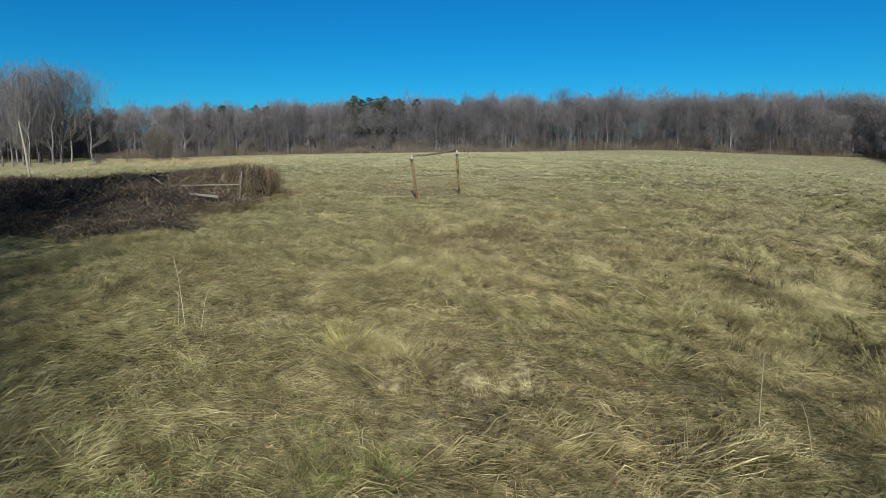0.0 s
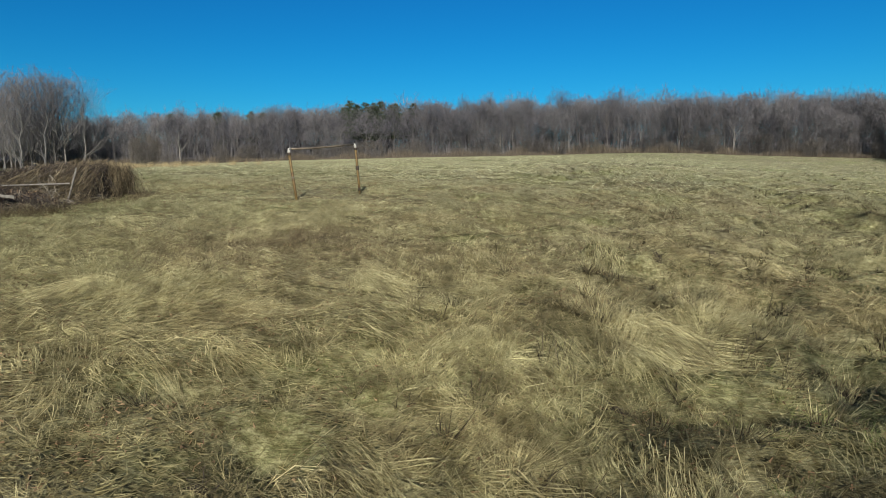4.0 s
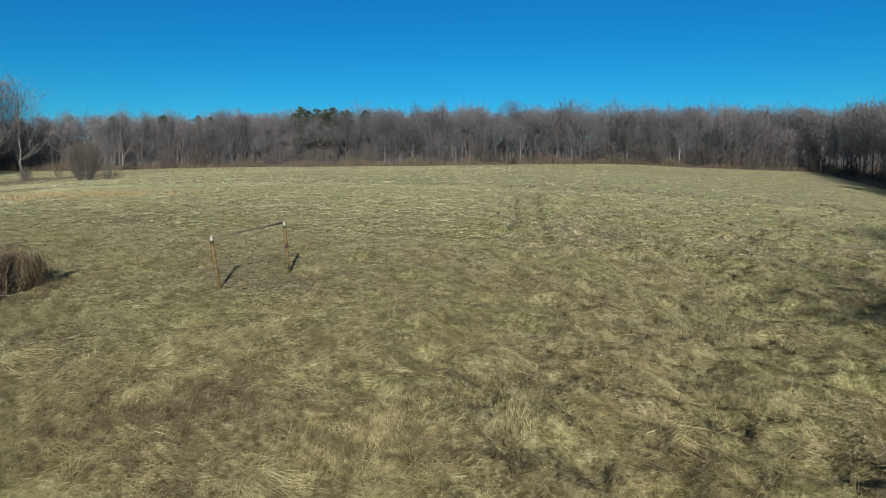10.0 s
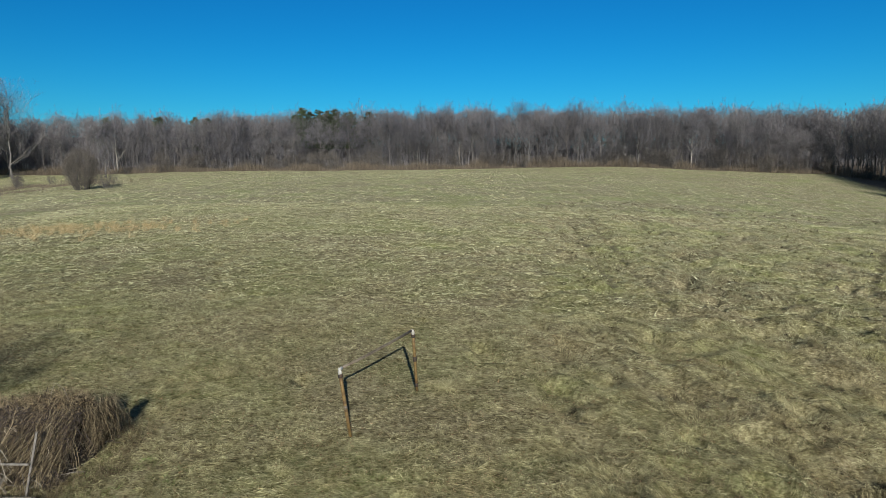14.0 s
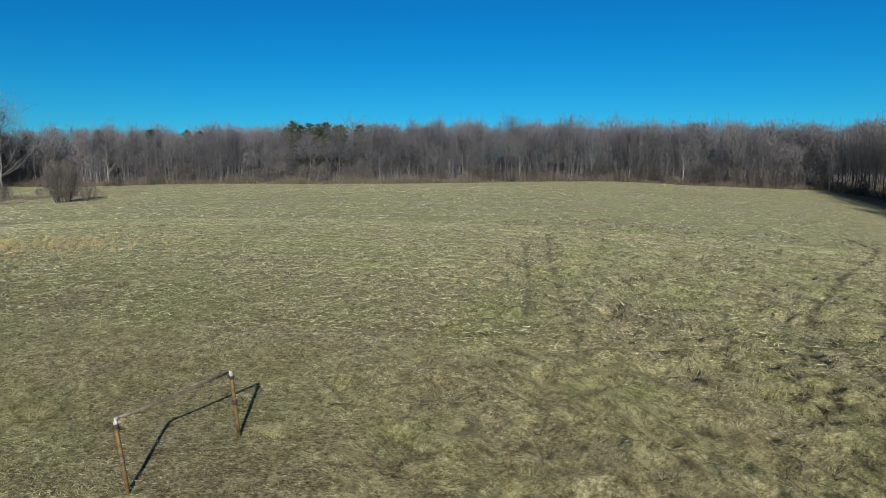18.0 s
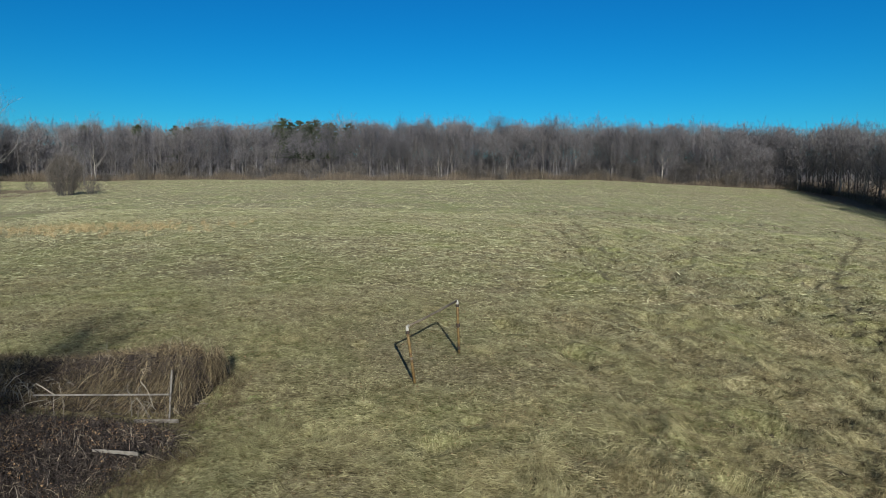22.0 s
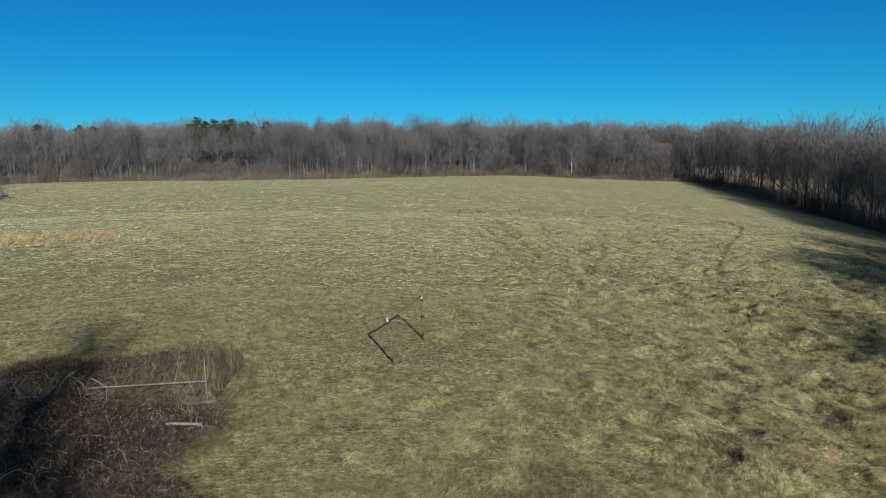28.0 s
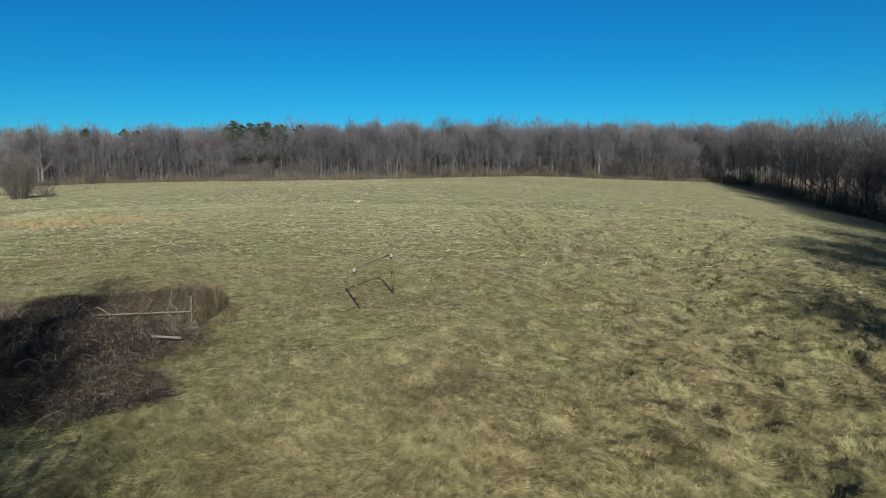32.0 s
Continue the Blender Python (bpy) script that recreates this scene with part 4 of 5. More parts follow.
def thicket(name, rng, xr, yr, height, canes, twigs, label, body=0.62, fuzz=M_VINE):
    """A tangle of arching canes over a solid mound, painted dark as their shaded inside. height(x, y) is 0 outside it.
    """
    nx, ny = int((xr[1] - xr[0]) / 0.25), int((yr[1] - yr[0]) / 0.25)
    X, Y = np.meshgrid(np.linspace(*xr, nx), np.linspace(*yr, ny))
    H = height(X, Y)
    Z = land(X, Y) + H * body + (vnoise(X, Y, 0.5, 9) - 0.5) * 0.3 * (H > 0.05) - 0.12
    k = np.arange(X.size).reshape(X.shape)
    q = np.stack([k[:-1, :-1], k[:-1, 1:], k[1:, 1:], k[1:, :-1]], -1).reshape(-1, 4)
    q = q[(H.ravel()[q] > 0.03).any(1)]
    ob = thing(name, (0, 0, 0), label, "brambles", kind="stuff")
    part("mound", big_mesh("dark_core", np.stack([X, Y, Z], -1), np.concatenate([q[:, [0, 1, 2]], q[:, [0, 2, 3]]])), M_CORE, ob)

    def roots(n):
        x, y = rng.uniform(*xr, n * 9), rng.uniform(*yr, n * 9)
        ok = (height(x, y) > 0.05) & (rng.uniform(0, 1, n * 9) < np.clip((x + 24) / 12, 0.25, 1))
        return x[ok][:n], y[ok][:n]

    x, y = roots(canes)
    part("canes", big_mesh("canes", *arching(rng, x, y, height(x, y) * rng.uniform(0.45, 1.0, len(x)), 0.8, 0.011)), M_CANE, ob)
    x, y = roots(canes // 20)
    part("dead_canes", big_mesh("dead_canes", *arching(rng, x, y, height(x, y) * rng.uniform(0.5, 1.25, len(x)), 0.8, 0.012)), M_CANEPALE, ob, "pale dead canes")
    x, y = roots(twigs)
    n = len(x)
    p = np.stack([x, y, land(x, y) + height(x, y) * rng.uniform(0.3, 1.0, n) ** 0.6], -1)
    way = rng.normal(0, 1, (n, 3)) + np.array([0, 0, 0.1])
    way /= np.linalg.norm(way, axis=1, keepdims=True)
    side = np.cross(way, rng.normal(0, 1, (n, 3)))
    side *= 0.007 / np.linalg.norm(side, axis=1, keepdims=True)
    v = np.stack([p - side, p + side, p + way * rng.uniform(0.12, 0.36, (n, 1))], 1).reshape(-1, 3)
    part("twigs", big_mesh("twigs", v, np.arange(len(v)).reshape(-1, 3)), fuzz, ob)
    return ob


def edge(v, lo, hi, soft):
    return np.clip((v - lo) / soft, 0, 1) * np.clip((hi - v) / soft, 0, 1)


def hedge_height(x, y):
    """Vines draped over the old fence: sloping in front, steep behind and at the end."""
    wob = (vnoise(x, y, 2.0, 12) - 0.5) * 0.3 + (vnoise(x, y, 0.7, 17) - 0.5) * 0.3
    e = edge(x + wob, -36, -6.1, 0.35) * np.clip((y + 0.5 * wob + 3.75) / 1.75, 0, 1) ** 1.7 * np.clip((-0.75 - y - 0.4 * wob) / 0.25, 0, 1)
    return np.sqrt(e) * (1.3 + 0.08 * np.exp(-(((x + 7.2) / 1.2) ** 2)) - 0.7 * np.clip((-7.5 - x) / 7, 0, 1) + (vnoise(x, y, 1.6, 13) - 0.5) * 0.6)


def bank_height(x, y):
    """A low bank of brambles in front of the hedge, with a bare strip between the two."""
    wob = (vnoise(x, y, 2.2, 14) - 0.5) * 0.9 + (vnoise(x, y, 0.8, 18) - 0.5) * 0.8
    e = edge(x + 0.8 * wob + 2.2 * (vnoise(0 * x, y, 1.3, 44) - 0.3), -36, -5.2, 0.9) * np.clip((-4.9 + 0.3 * wob - y) / 0.2, 0, 1) * np.clip((y + 8.0 + 0.5 * wob + 0.55 * np.clip(-6.6 - x, 0, 2.6)) / 1.2, 0, 1)
    return np.sqrt(e) * (0.46 + 0.34 * np.clip((-5.8 - x) / 2, 0, 1) + (vnoise(x, y, 1.7, 15) - 0.5) * 0.4)


def scrub_height(x, y):
    """Loose low patches of scrub in the grass below the bank."""
    wob = (vnoise(x, y, 2.4, 35) - 0.5) * 2.2
    e = edge(x + wob + 2.0 * (vnoise(0 * x, y, 1.5, 45) - 0.4), -30, -4.9, 1.8) * edge(y + 0.3 * wob, -14.4, -7.4, 0.9)
    return np.sqrt(e) * np.clip((vnoise(x, y, 2.1, 36) + 0.45 * vnoise(x, y, 0.8, 37) - 0.64 + 0.06 * np.clip(-7 - x, 0, 4)) / 0.35, 0, 1) * 0.42


def fallen_leaves(rng, n, height, xr, yr, parent):
    """Small curled brown leaves caught in the canes, two triangles each."""
    x, y = rng.uniform(*xr, n), rng.uniform(*yr, n)
    h = height(x, y)
    ok = (h > 0.2) & (vnoise(x, y, 1.1, 28) > 0.45)
    x, y, h = x[ok], y[ok], h[ok]
    n = len(x)
    p = np.stack([x, y, land(x, y) + h * rng.uniform(0.75, 1.0, n)], -1)
    u, w = rng.normal(0, 1, (n, 3)), rng.normal(0, 1, (n, 3))
    u, w = (q / np.linalg.norm(q, axis=1, keepdims=True) * rng.uniform(0.015, 0.04, (n, 1)) for q in (u, w))
    v = np.stack([p - u, p - 0.6 * w, p + u, p + 0.6 * w], 1).reshape(-1, 3)
    k = 4 * np.arange(n)[:, None]
    part("leaves", big_mesh("leaves", v, np.concatenate([k + np.array([[0, 1, 2]]), k + np.array([[0, 2, 3]])])), M_LEAF, parent, "curled brown dead leaves")


def curtain(rng, n, x, y, out, low, width, drape=0.0):
    """Vine strands hanging from the hedge's upper edge at x, y; out is the way they bulge."""
    t = np.linspace(0, 1, 5)[None]
    top = land(x, y) + 1.24 - 0.7 * np.clip((-7.5 - x) / 7, 0, 1) + 0.10 * rng.normal(0, 1, n) + 0.4 * (vnoise(x, y, 1.6, 13) - 0.5)
    foot = land(x, y) + low * rng.uniform(0, 1, n)
    top = top - 0.75 * rng.uniform(0, 1, n) ** 2
    bulge = (0.10 + 0.16 * rng.uniform(0, 1, n))[:, None] * np.sin(np.pi * (0.25 + 0.6 * t)) + drape * (0.8 + 0.4 * rng.uniform(0, 1, n))[:, None] * t
    sway = rng.normal(0, 0.26, (n, 1)) * t + rng.normal(0, 0.05, (n, 5))
    px = x[:, None] + out[0] * bulge + (sway if abs(out[1]) > 0.5 else 0.3 * sway)
    py = y[:, None] + out[1] * bulge + (sway if abs(out[0]) > 0.5 else 0.3 * sway)
    return ribbons(rng, np.stack([px, py, top[:, None] + (foot - top)[:, None] * t], -1), width)


rng = np.random.RandomState(31)
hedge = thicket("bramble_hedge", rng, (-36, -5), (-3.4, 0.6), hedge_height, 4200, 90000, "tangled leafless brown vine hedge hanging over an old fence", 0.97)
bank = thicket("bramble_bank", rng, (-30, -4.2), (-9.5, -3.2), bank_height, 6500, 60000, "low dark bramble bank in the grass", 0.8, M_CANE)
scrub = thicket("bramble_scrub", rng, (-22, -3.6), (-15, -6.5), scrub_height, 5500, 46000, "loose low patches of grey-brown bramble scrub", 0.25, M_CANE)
n = 4200
x = -6.15 - np.where(rng.uniform(0, 1, n) < 0.7, 4.5, 16.0) * rng.uniform(0, 1, n)
keep = (vnoise(x, 0 * x, 0.5, 38) > rng.uniform(0.1, 0.7, n)) | (x > -7.2)
x = x[keep]
front = curtain(rng, len(x), x, -2.02 + rng.normal(0, 0.09, len(x)), (0, -1), 0.5, 0.011, 1.25)
n = 1100
ends = curtain(rng, n, -6.2 + rng.normal(0, 0.08, n), rng.uniform(-2.0, -0.9, n), (1, 0), 0.6, 0.009)
part("vines", big_mesh("vines", *joined([front, ends])), M_VINE, hedge, "hanging brown vine strands")
n = 11000
x = -6.1 - np.where(rng.uniform(0, 1, n) < 0.7, 5.0, 16.0) * rng.uniform(0, 1, n)
high = rng.uniform(0.1, 1, n) ** 0.8
p = np.stack([x, -2.2 + rng.normal(0, 0.13, n) - 1.3 * (1 - high), land(x, -2.8 + 0 * x) + (1.35 - 0.7 * np.clip((-7.5 - x) / 7, 0, 1))  * high], -1)
way = rng.normal(0, 1, (n, 3)) * np.array([1, 0.6, 1]) + np.array([0, 0, -0.35])
mid = p + 0.5 * way / np.linalg.norm(way, axis=1, keepdims=True) * rng.uniform(0.15, 0.45, (n, 1))
tip = mid + 0.6 * (mid - p) + rng.normal(0, 0.06, (n, 3)) + np.array([0, 0, -0.06])
part("tangle", big_mesh("tangle", *ribbons(rng, np.stack([p, mid, tip], 1), 0.010)), M_CANE, hedge, "tangled thin canes")
fallen_leaves(rng, 14000, hedge_height, (-18, -5), (-3, 0), hedge)
fallen_leaves(rng, 22000, bank_height, (-18, -4), (-8, -3), bank)
fallen_leaves(rng, 34000, scrub_height, (-18, -4), (-15, -7), scrub)
n = 170
x = np.concatenate([rng.uniform(-15.5, -9.4, 125), rng.uniform(-8.4, -6.5, 45)])
turn = rng.choice([0.0, np.pi], n) + rng.normal(0, 0.5, n)
part("sticks", big_mesh("sticks", *arching(rng, x, -3.3 + rng.normal(0, 0.22, n), rng.uniform(0.15, 0.95, n), 1.0, 0.02, turn)), M_STICK, hedge, "thick pale dead branches")
n = 340
x, y = -6.2 - 11 * rng.uniform(0, 1, n) ** 1.5, -3.1 + rng.normal(0, 0.25, n)
part("stems", big_mesh("stems", stalk_field(rng, x, y, 0.35 + 0.6 * rng.uniform(0, 1, n), 0.022, 0.4), np.arange(n * 3).reshape(-1, 3)), M_CANEPALE, hedge, "thin pale dead stems")
stake("rail", (-15.2, -3.7, 0.42), (-11.8, -3.6, 0.5), (0.05, 0.04), fence, "dark fallen rail")
stake("plank", (-7.2, -4.0, 0.2), (-6.0, -3.95, 0.22), (0.10, 0.03), fence, "pale fallen board")

# ---- dry grass ----
def lie(x, y):
    """The way the grass has been pressed down, in radians: mostly across the slope, swirling."""
    return 0.1 - 0.8 * np.clip((x - 3) / 8, 0, 1) + 1.5 * (vnoise(x, y, 8.0, 5) - 0.5) * 2 + 2.0 * (vnoise(x, y, 2.1, 7) - 0.5) * 2


def free_of_things(x, y):
    ok = (hedge_height(x, y) < 0.12) & (bank_height(x, y) < 0.12) & (x - 0.12 * y < 85)
    return ok & (rut_near(x, y) > 0.10 + 0.18 * vnoise(x, y, 0.7, 8))


def blades(rng, n, xr, yr, length, width, rise=0.16, loose=0.11):
    """Pressed-down grass with some loose blades standing out of it, one triangle each."""
    x, y = rng.uniform(*xr, n), rng.uniform(*yr, n)
    tuft = vnoise(x, y, 0.9, 10) * 0.5 + vnoise(x, y, 2.7, 11) * 0.5
    ok = free_of_things(x, y) & (tuft > 0.33 * rng.uniform(0.2, 1.0, n)) & (hollow(x, y) < rng.uniform(0.1, 1.0, n))
    x, y, tuft = x[ok], y[ok], tuft[ok]
    n = len(x)
    low = 1 - 0.7 * worn_sward(x, y)
    up = (rng.uniform(0, 1, n) < loose * 2 * tuft * tuft * low)
    a = lie(x, y) + rng.normal(0, 1.0, n) + np.pi * (rng.uniform(0, 1, n) < 0.3) + up * rng.normal(0, 1.2, n)
    el = rise * low * rng.uniform(-0.3, 1.3, n) + up * rng.uniform(0.1, 0.9, n)
    ln = length * rng.uniform(0.4, 1.5, n) * (0.6 + 0.7 * tuft) * low
    base = np.stack([x, y, land(x, y) + 0.02 + length * (0.01 + 0.10 * tuft * rng.uniform(0, 1, n))], -1)
    tip = base + np.stack([np.cos(a) * np.cos(el), np.sin(a) * np.cos(el), np.sin(el)], -1) * ln[:, None]
    s = a + np.pi / 2
    side = np.stack([np.cos(s), np.sin(s), rng.normal(0, 0.8, n)], -1) * (width * rng.uniform(0.5, 1.6, n) / 2)[:, None]
    return np.stack([base - side, base + side, tip], 1).reshape(-1, 3)


def tussocks(rng, x, y, size, count, width, lo=0.1, hi=1.0):
    """Clumps of blades fanning out and up round each place, one triangle a blade."""
    m = len(x)
    size = np.asarray(size) * np.ones(m)
    a = rng.uniform(0, 2 * np.pi, (m, count))
    el = rng.uniform(lo, hi, (m, count))
    ln = size[:, None] * rng.uniform(0.35, 1.1, (m, count))
    q = size[:, None] * 0.28 * np.sqrt(rng.uniform(0, 1, (m, count)))
    lean = lie(x, y)[:, None]
    bx, by = x[:, None] + q * np.cos(a), y[:, None] + q * np.sin(a)
    base = np.stack([bx, by, land(bx, by) - 0.02], -1)
    a2 = a + rng.normal(0, 0.5, (m, count))
    way = np.stack([np.cos(a2) * np.cos(el) + 0.35 * np.cos(lean), np.sin(a2) * np.cos(el) + 0.35 * np.sin(lean), np.sin(el)], -1)
    tip = base + way * ln[..., None]
    s = a2 + np.pi / 2 + rng.normal(0, 0.6, (m, count))
    side = np.stack([np.cos(s), np.sin(s), 0 * s], -1) * (width * rng.uniform(0.6, 1.4, (m, count)) / 2)[..., None]
    return np.stack([base - side, base + side, tip], 2).reshape(-1, 3)


def tri_part(name, v, material, parent=None, label=""):
    return part(name, big_mesh(name, v, np.arange(len(v)).reshape(-1, 3)), material, parent, label)


rng = np.random.RandomState(51)
V = [blades(rng, 340000, (-6, 17), (-24.5, -9), 0.17, 0.0062, 0.26, 0.14),
     blades(rng, 270000, (-22, 30), (-9, 14), 0.22, 0.0096, 0.26, 0.14),
     blades(rng, 36000, (-30, -6), (-24, -9), 0.36, 0.016), blades(rng, 60000, (17, 30), (-20, -9), 0.36, 0.016),
     blades(rng, 180000, (-50, 62), (14, 62), 0.36, 0.026, 0.22),
     blades(rng, 34000, (-50, -22), (-1, 14), 0.45, 0.028), blades(rng, 60000, (30, 60), (-9, 14), 0.45, 0.03),
     blades(rng, 110000, (-180, 112), (62, 194), 0.5, 0.055, 0.22, 0.05)]
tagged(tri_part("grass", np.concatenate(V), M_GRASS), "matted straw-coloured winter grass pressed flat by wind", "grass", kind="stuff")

# broken straw and leaf crumbs lying on the mat
def crumbs(rng, n, xr, yr, length, width):
    x, y = rng.uniform(*xr, n), rng.uniform(*yr, n)
    ok = free_of_things(x, y) & (vnoise(x, y, 0.8, 40) > rng.uniform(0.2, 0.8, n))
    x, y = x[ok], y[ok]
    n = len(x)
    base = np.stack([x, y, land(x, y) + rng.uniform(0.02, 0.11, n)], -1)
    way = rng.normal(0, 1, (n, 3)) * np.array([1, 1, 0.5])
    way *= length * rng.uniform(0.5, 1.5, (n, 1)) / np.linalg.norm(way, axis=1, keepdims=True)
    side = np.cross(way, rng.normal(0, 1, (n, 3)))
    side *= width * rng.uniform(0.5, 1.5, (n, 1)) / np.linalg.norm(side, axis=1, keepdims=True)
    return np.stack([base - side, base + side, base + way], 1).reshape(-1, 3)


tagged(tri_part("straw_crumbs", np.concatenate([crumbs(rng, 90000, (-6, 17), (-24.5, -9), 0.09, 0.0035), crumbs(rng, 60000, (-14, 26), (-9, 10), 0.11, 0.006)]), M_GRASS), "short broken straw lying on the matted grass", "grass", kind="stuff")
tagged(tri_part("leaf_crumbs", np.concatenate([crumbs(rng, 50000, (-6, 17), (-24.5, -9), 0.05, 0.007), crumbs(rng, 30000, (-14, 26), (-9, 10), 0.07, 0.011)]), M_LEAF), "brown leaf crumbs lying in the straw", "leaves", kind="stuff")


def wisps(rng, m, xr, yr, length, width, count, arch=0.16, tight=0.22):
    """Hanks of long stalks combed over one way, each stalk bent: two triangles a stalk."""
    x, y = rng.uniform(*xr, m), rng.uniform(*yr, m)
    ok = free_of_things(x, y) & (hollow(x, y) < 0.4) & (worn_sward(x, y) < rng.uniform(0.15, 0.8, m)) & (vnoise(x, y, 2.0, 30) > rng.uniform(0.15, 0.75, m))
    x, y = x[ok], y[ok]
    m = len(x)
    a = (lie(x, y) + rng.normal(0, 0.35, m) + np.pi * (rng.uniform(0, 1, m) < 0.25))[:, None] + rng.normal(0, 0.22, (m, count))
    ln = (length * rng.uniform(0.5, 1.4, m))[:, None] * rng.uniform(0.6, 1.15, (m, count))
    q = length * tight
    bx, by = x[:, None] + rng.normal(0, q, (m, count)), y[:, None] + rng.normal(0, q, (m, count))
    tall = (arch * length * rng.uniform(0.3, 1.6, m))[:, None] * rng.uniform(0.3, 1.3, (m, count))
    mx, my = bx + np.cos(a) * ln * 0.5, by + np.sin(a) * ln * 0.5
    a2 = a + rng.normal(0, 0.75, m)[:, None] + rng.normal(0, 0.2, (m, count))
    tx, ty = mx + np.cos(a2) * ln * 0.5, my + np.sin(a2) * ln * 0.5
    b0 = np.stack([bx, by, land(bx, by) + 0.02], -1)
    mid = np.stack([mx, my, land(mx, my) + 0.03 + tall], -1)
    tip = np.stack([tx, ty, land(tx, ty) + 0.02 + 0.4 * tall], -1)
    s = a + np.pi / 2
    side = np.stack([np.cos(s), np.sin(s), rng.normal(0, 0.5, s.shape)], -1) * (width * rng.uniform(0.5, 1.5, s.shape) / 2)[..., None]
    v = np.stack([b0, mid - side, mid + side, tip], 2).reshape(-1, 3)
    k = 4 * np.arange(m * count)[:, None]
    return v, np.concatenate([k + np.array([[0, 2, 1]]), k + np.array([[1, 2, 3]])])


me = big_mesh("combed_grass", *joined([wisps(rng, 2400, (-6, 17), (-24.5, -9), 0.5, 0.0055, 40, 0.14), wisps(rng, 5400, (-22, 30), (-9, 14), 0.52, 0.010, 20, 0.12),
                                       wisps(rng, 7000, (-50, 62), (14, 62), 0.7, 0.026, 9, 0.1), wisps(rng, 7000, (-130, 108), (62, 190), 0.7, 0.05, 6, 0.1)]))
tagged(part("combed_grass", me, M_WISP), "long pale straw stalks combed over in hanks", "grass", kind="stuff")

# heaps of bent-over straw, mostly on the rank low side of the field
me = big_mesh("straw_heaps", *joined([wisps(rng, 620, (5, 26), (-21, 14), 0.8, 0.006, 130, 0.2, 0.32), wisps(rng, 700, (8, 46), (10, 48), 0.85, 0.014, 50, 0.24, 0.34),
                                      wisps(rng, 420, (-5, 9), (-24, -4), 0.75, 0.0055, 140, 0.19, 0.32), wisps(rng, 110, (-20, 8), (2, 30), 0.55, 0.011, 50, 0.25, 0.34)]))
tagged(part("straw_heaps", me, M_TUFT), "bent-over heaps of long pale straw", "grass", kind="stuff")

# flattened grass in the wheel ruts
V = []
for line in RUTS:
    for (ax, ay), (bx, by) in zip(line, line[1:]):
        n = int(math.hypot(bx - ax, by - ay) * (42 if line is not RUTS[2] else 95))
        f, w = rng.uniform(0, 1, n), rng.normal(0, 0.15, n)
        tx, ty = (bx - ax) / math.hypot(bx - ax, by - ay), (by - ay) / math.hypot(bx - ax, by - ay)
        px, py = ax + (bx - ax) * f - ty * w, ay + (by - ay) * f + tx * w
        base = np.stack([px, py, land(px, py) + rng.uniform(0.03, 0.09, n)], -1)
        a = math.atan2(ty, tx) + rng.normal(0, 0.5, n)
        way = np.stack([np.cos(a), np.sin(a), rng.normal(0.03, 0.1, n)], -1) * rng.uniform(0.2, 0.5, (n, 1))
        sd = np.stack([-np.sin(a), np.cos(a), rng.normal(0, 0.3, n)], -1) * 0.03
        V.append(np.stack([base - sd, base + sd, base + way], 1).reshape(-1, 3))
tagged(tri_part("rut_grass", np.concatenate(V), M_RUT), "dark crushed grass along old wheel ruts", "grass", kind="stuff")


def scatter(rng, n, xr, yr, floor=0.0):
    x, y = rng.uniform(*xr, n), rng.uniform(*yr, n)
    ok = free_of_things(x, y) & (vnoise(x, y, 7.0, 16) > floor) & (worn_sward(x, y) < rng.uniform(0.1, 0.7, n))
    return x[ok], y[ok]


V = []
for n, xr, yr, sz, cnt, wd, fl in ((2300, (-6, 17), (-24, -9), (0.16, 0.40), 44, 0.0045, 0.25), (3400, (-22, 30), (-9, 14), (0.16, 0.42), 30, 0.008, 0.25),
                                   (150, (8, 34), (-20, 30), (0.35, 0.65), 90, 0.012, 0.35), (3600, (-45, 60), (14, 62), (0.2, 0.5), 12, 0.022, 0.25), (2600, (-130, 100), (62, 188), (0.25, 0.6), 9, 0.042, 0.3)):
    x, y = scatter(rng, n, xr, yr, fl)
    V.append(tussocks(rng, x, y, rng.uniform(*sz, len(x)), cnt, wd))
tagged(tri_part("tussock_grass", np.concatenate(V), M_TUFT), "pale straw tussocks scattered over the field", "grass", kind="stuff")

x, y = scatter(rng, 620, (-46, -20), (29, 44), 0.2)
d = np.exp(-(((x + 33) / 9) ** 2 + ((y - 36 - 0.18 * (x + 33)) / 3.6) ** 2))
ok = rng.uniform(0, 1, len(x)) < d
tagged(tri_part("reed_grass", tussocks(rng, x[ok], y[ok], 0.75, 26, 0.035, 0.9, 1.5), M_REED), "orange-brown standing reed grass in the field", "grass", kind="stuff")

x, y = np.concatenate([scatter(rng, 60, (cx - r, cx + r), (cy - r, cy + r)) for cx, cy, r in ((3.5, -21.9, 0.7), (11.8, -17.2, 1.3), (1.6, -22.6, 0.9), (-4.6, -3.0, 1.2), (12.5, -16.0, 1.0))], 1)
x, y = np.concatenate([x, rng.normal(3.6, 0.22, 40)]), np.concatenate([y, rng.normal(-22.0, 0.16, 40)])
tagged(tri_part("green_grass", tussocks(rng, x, y, 0.2, 34, 0.007, 0.3, 1.2), M_GREEN), "small patches of fresh green grass among straw", "grass", kind="stuff")


def tussock(x, y, size, count, label="tall pale straw tussock standing in matted grass", width=0.0055, material=M_TUFT):
    ob = thing("grass_tussock", (0, 0, 0), label, "grass tussock", "straw tussocks")
    tri_part("clump", tussocks(rng, np.array([x]), np.array([y]), size, int(count * 1.6), width if y < -9 else 0.009), material, ob)
    return ob


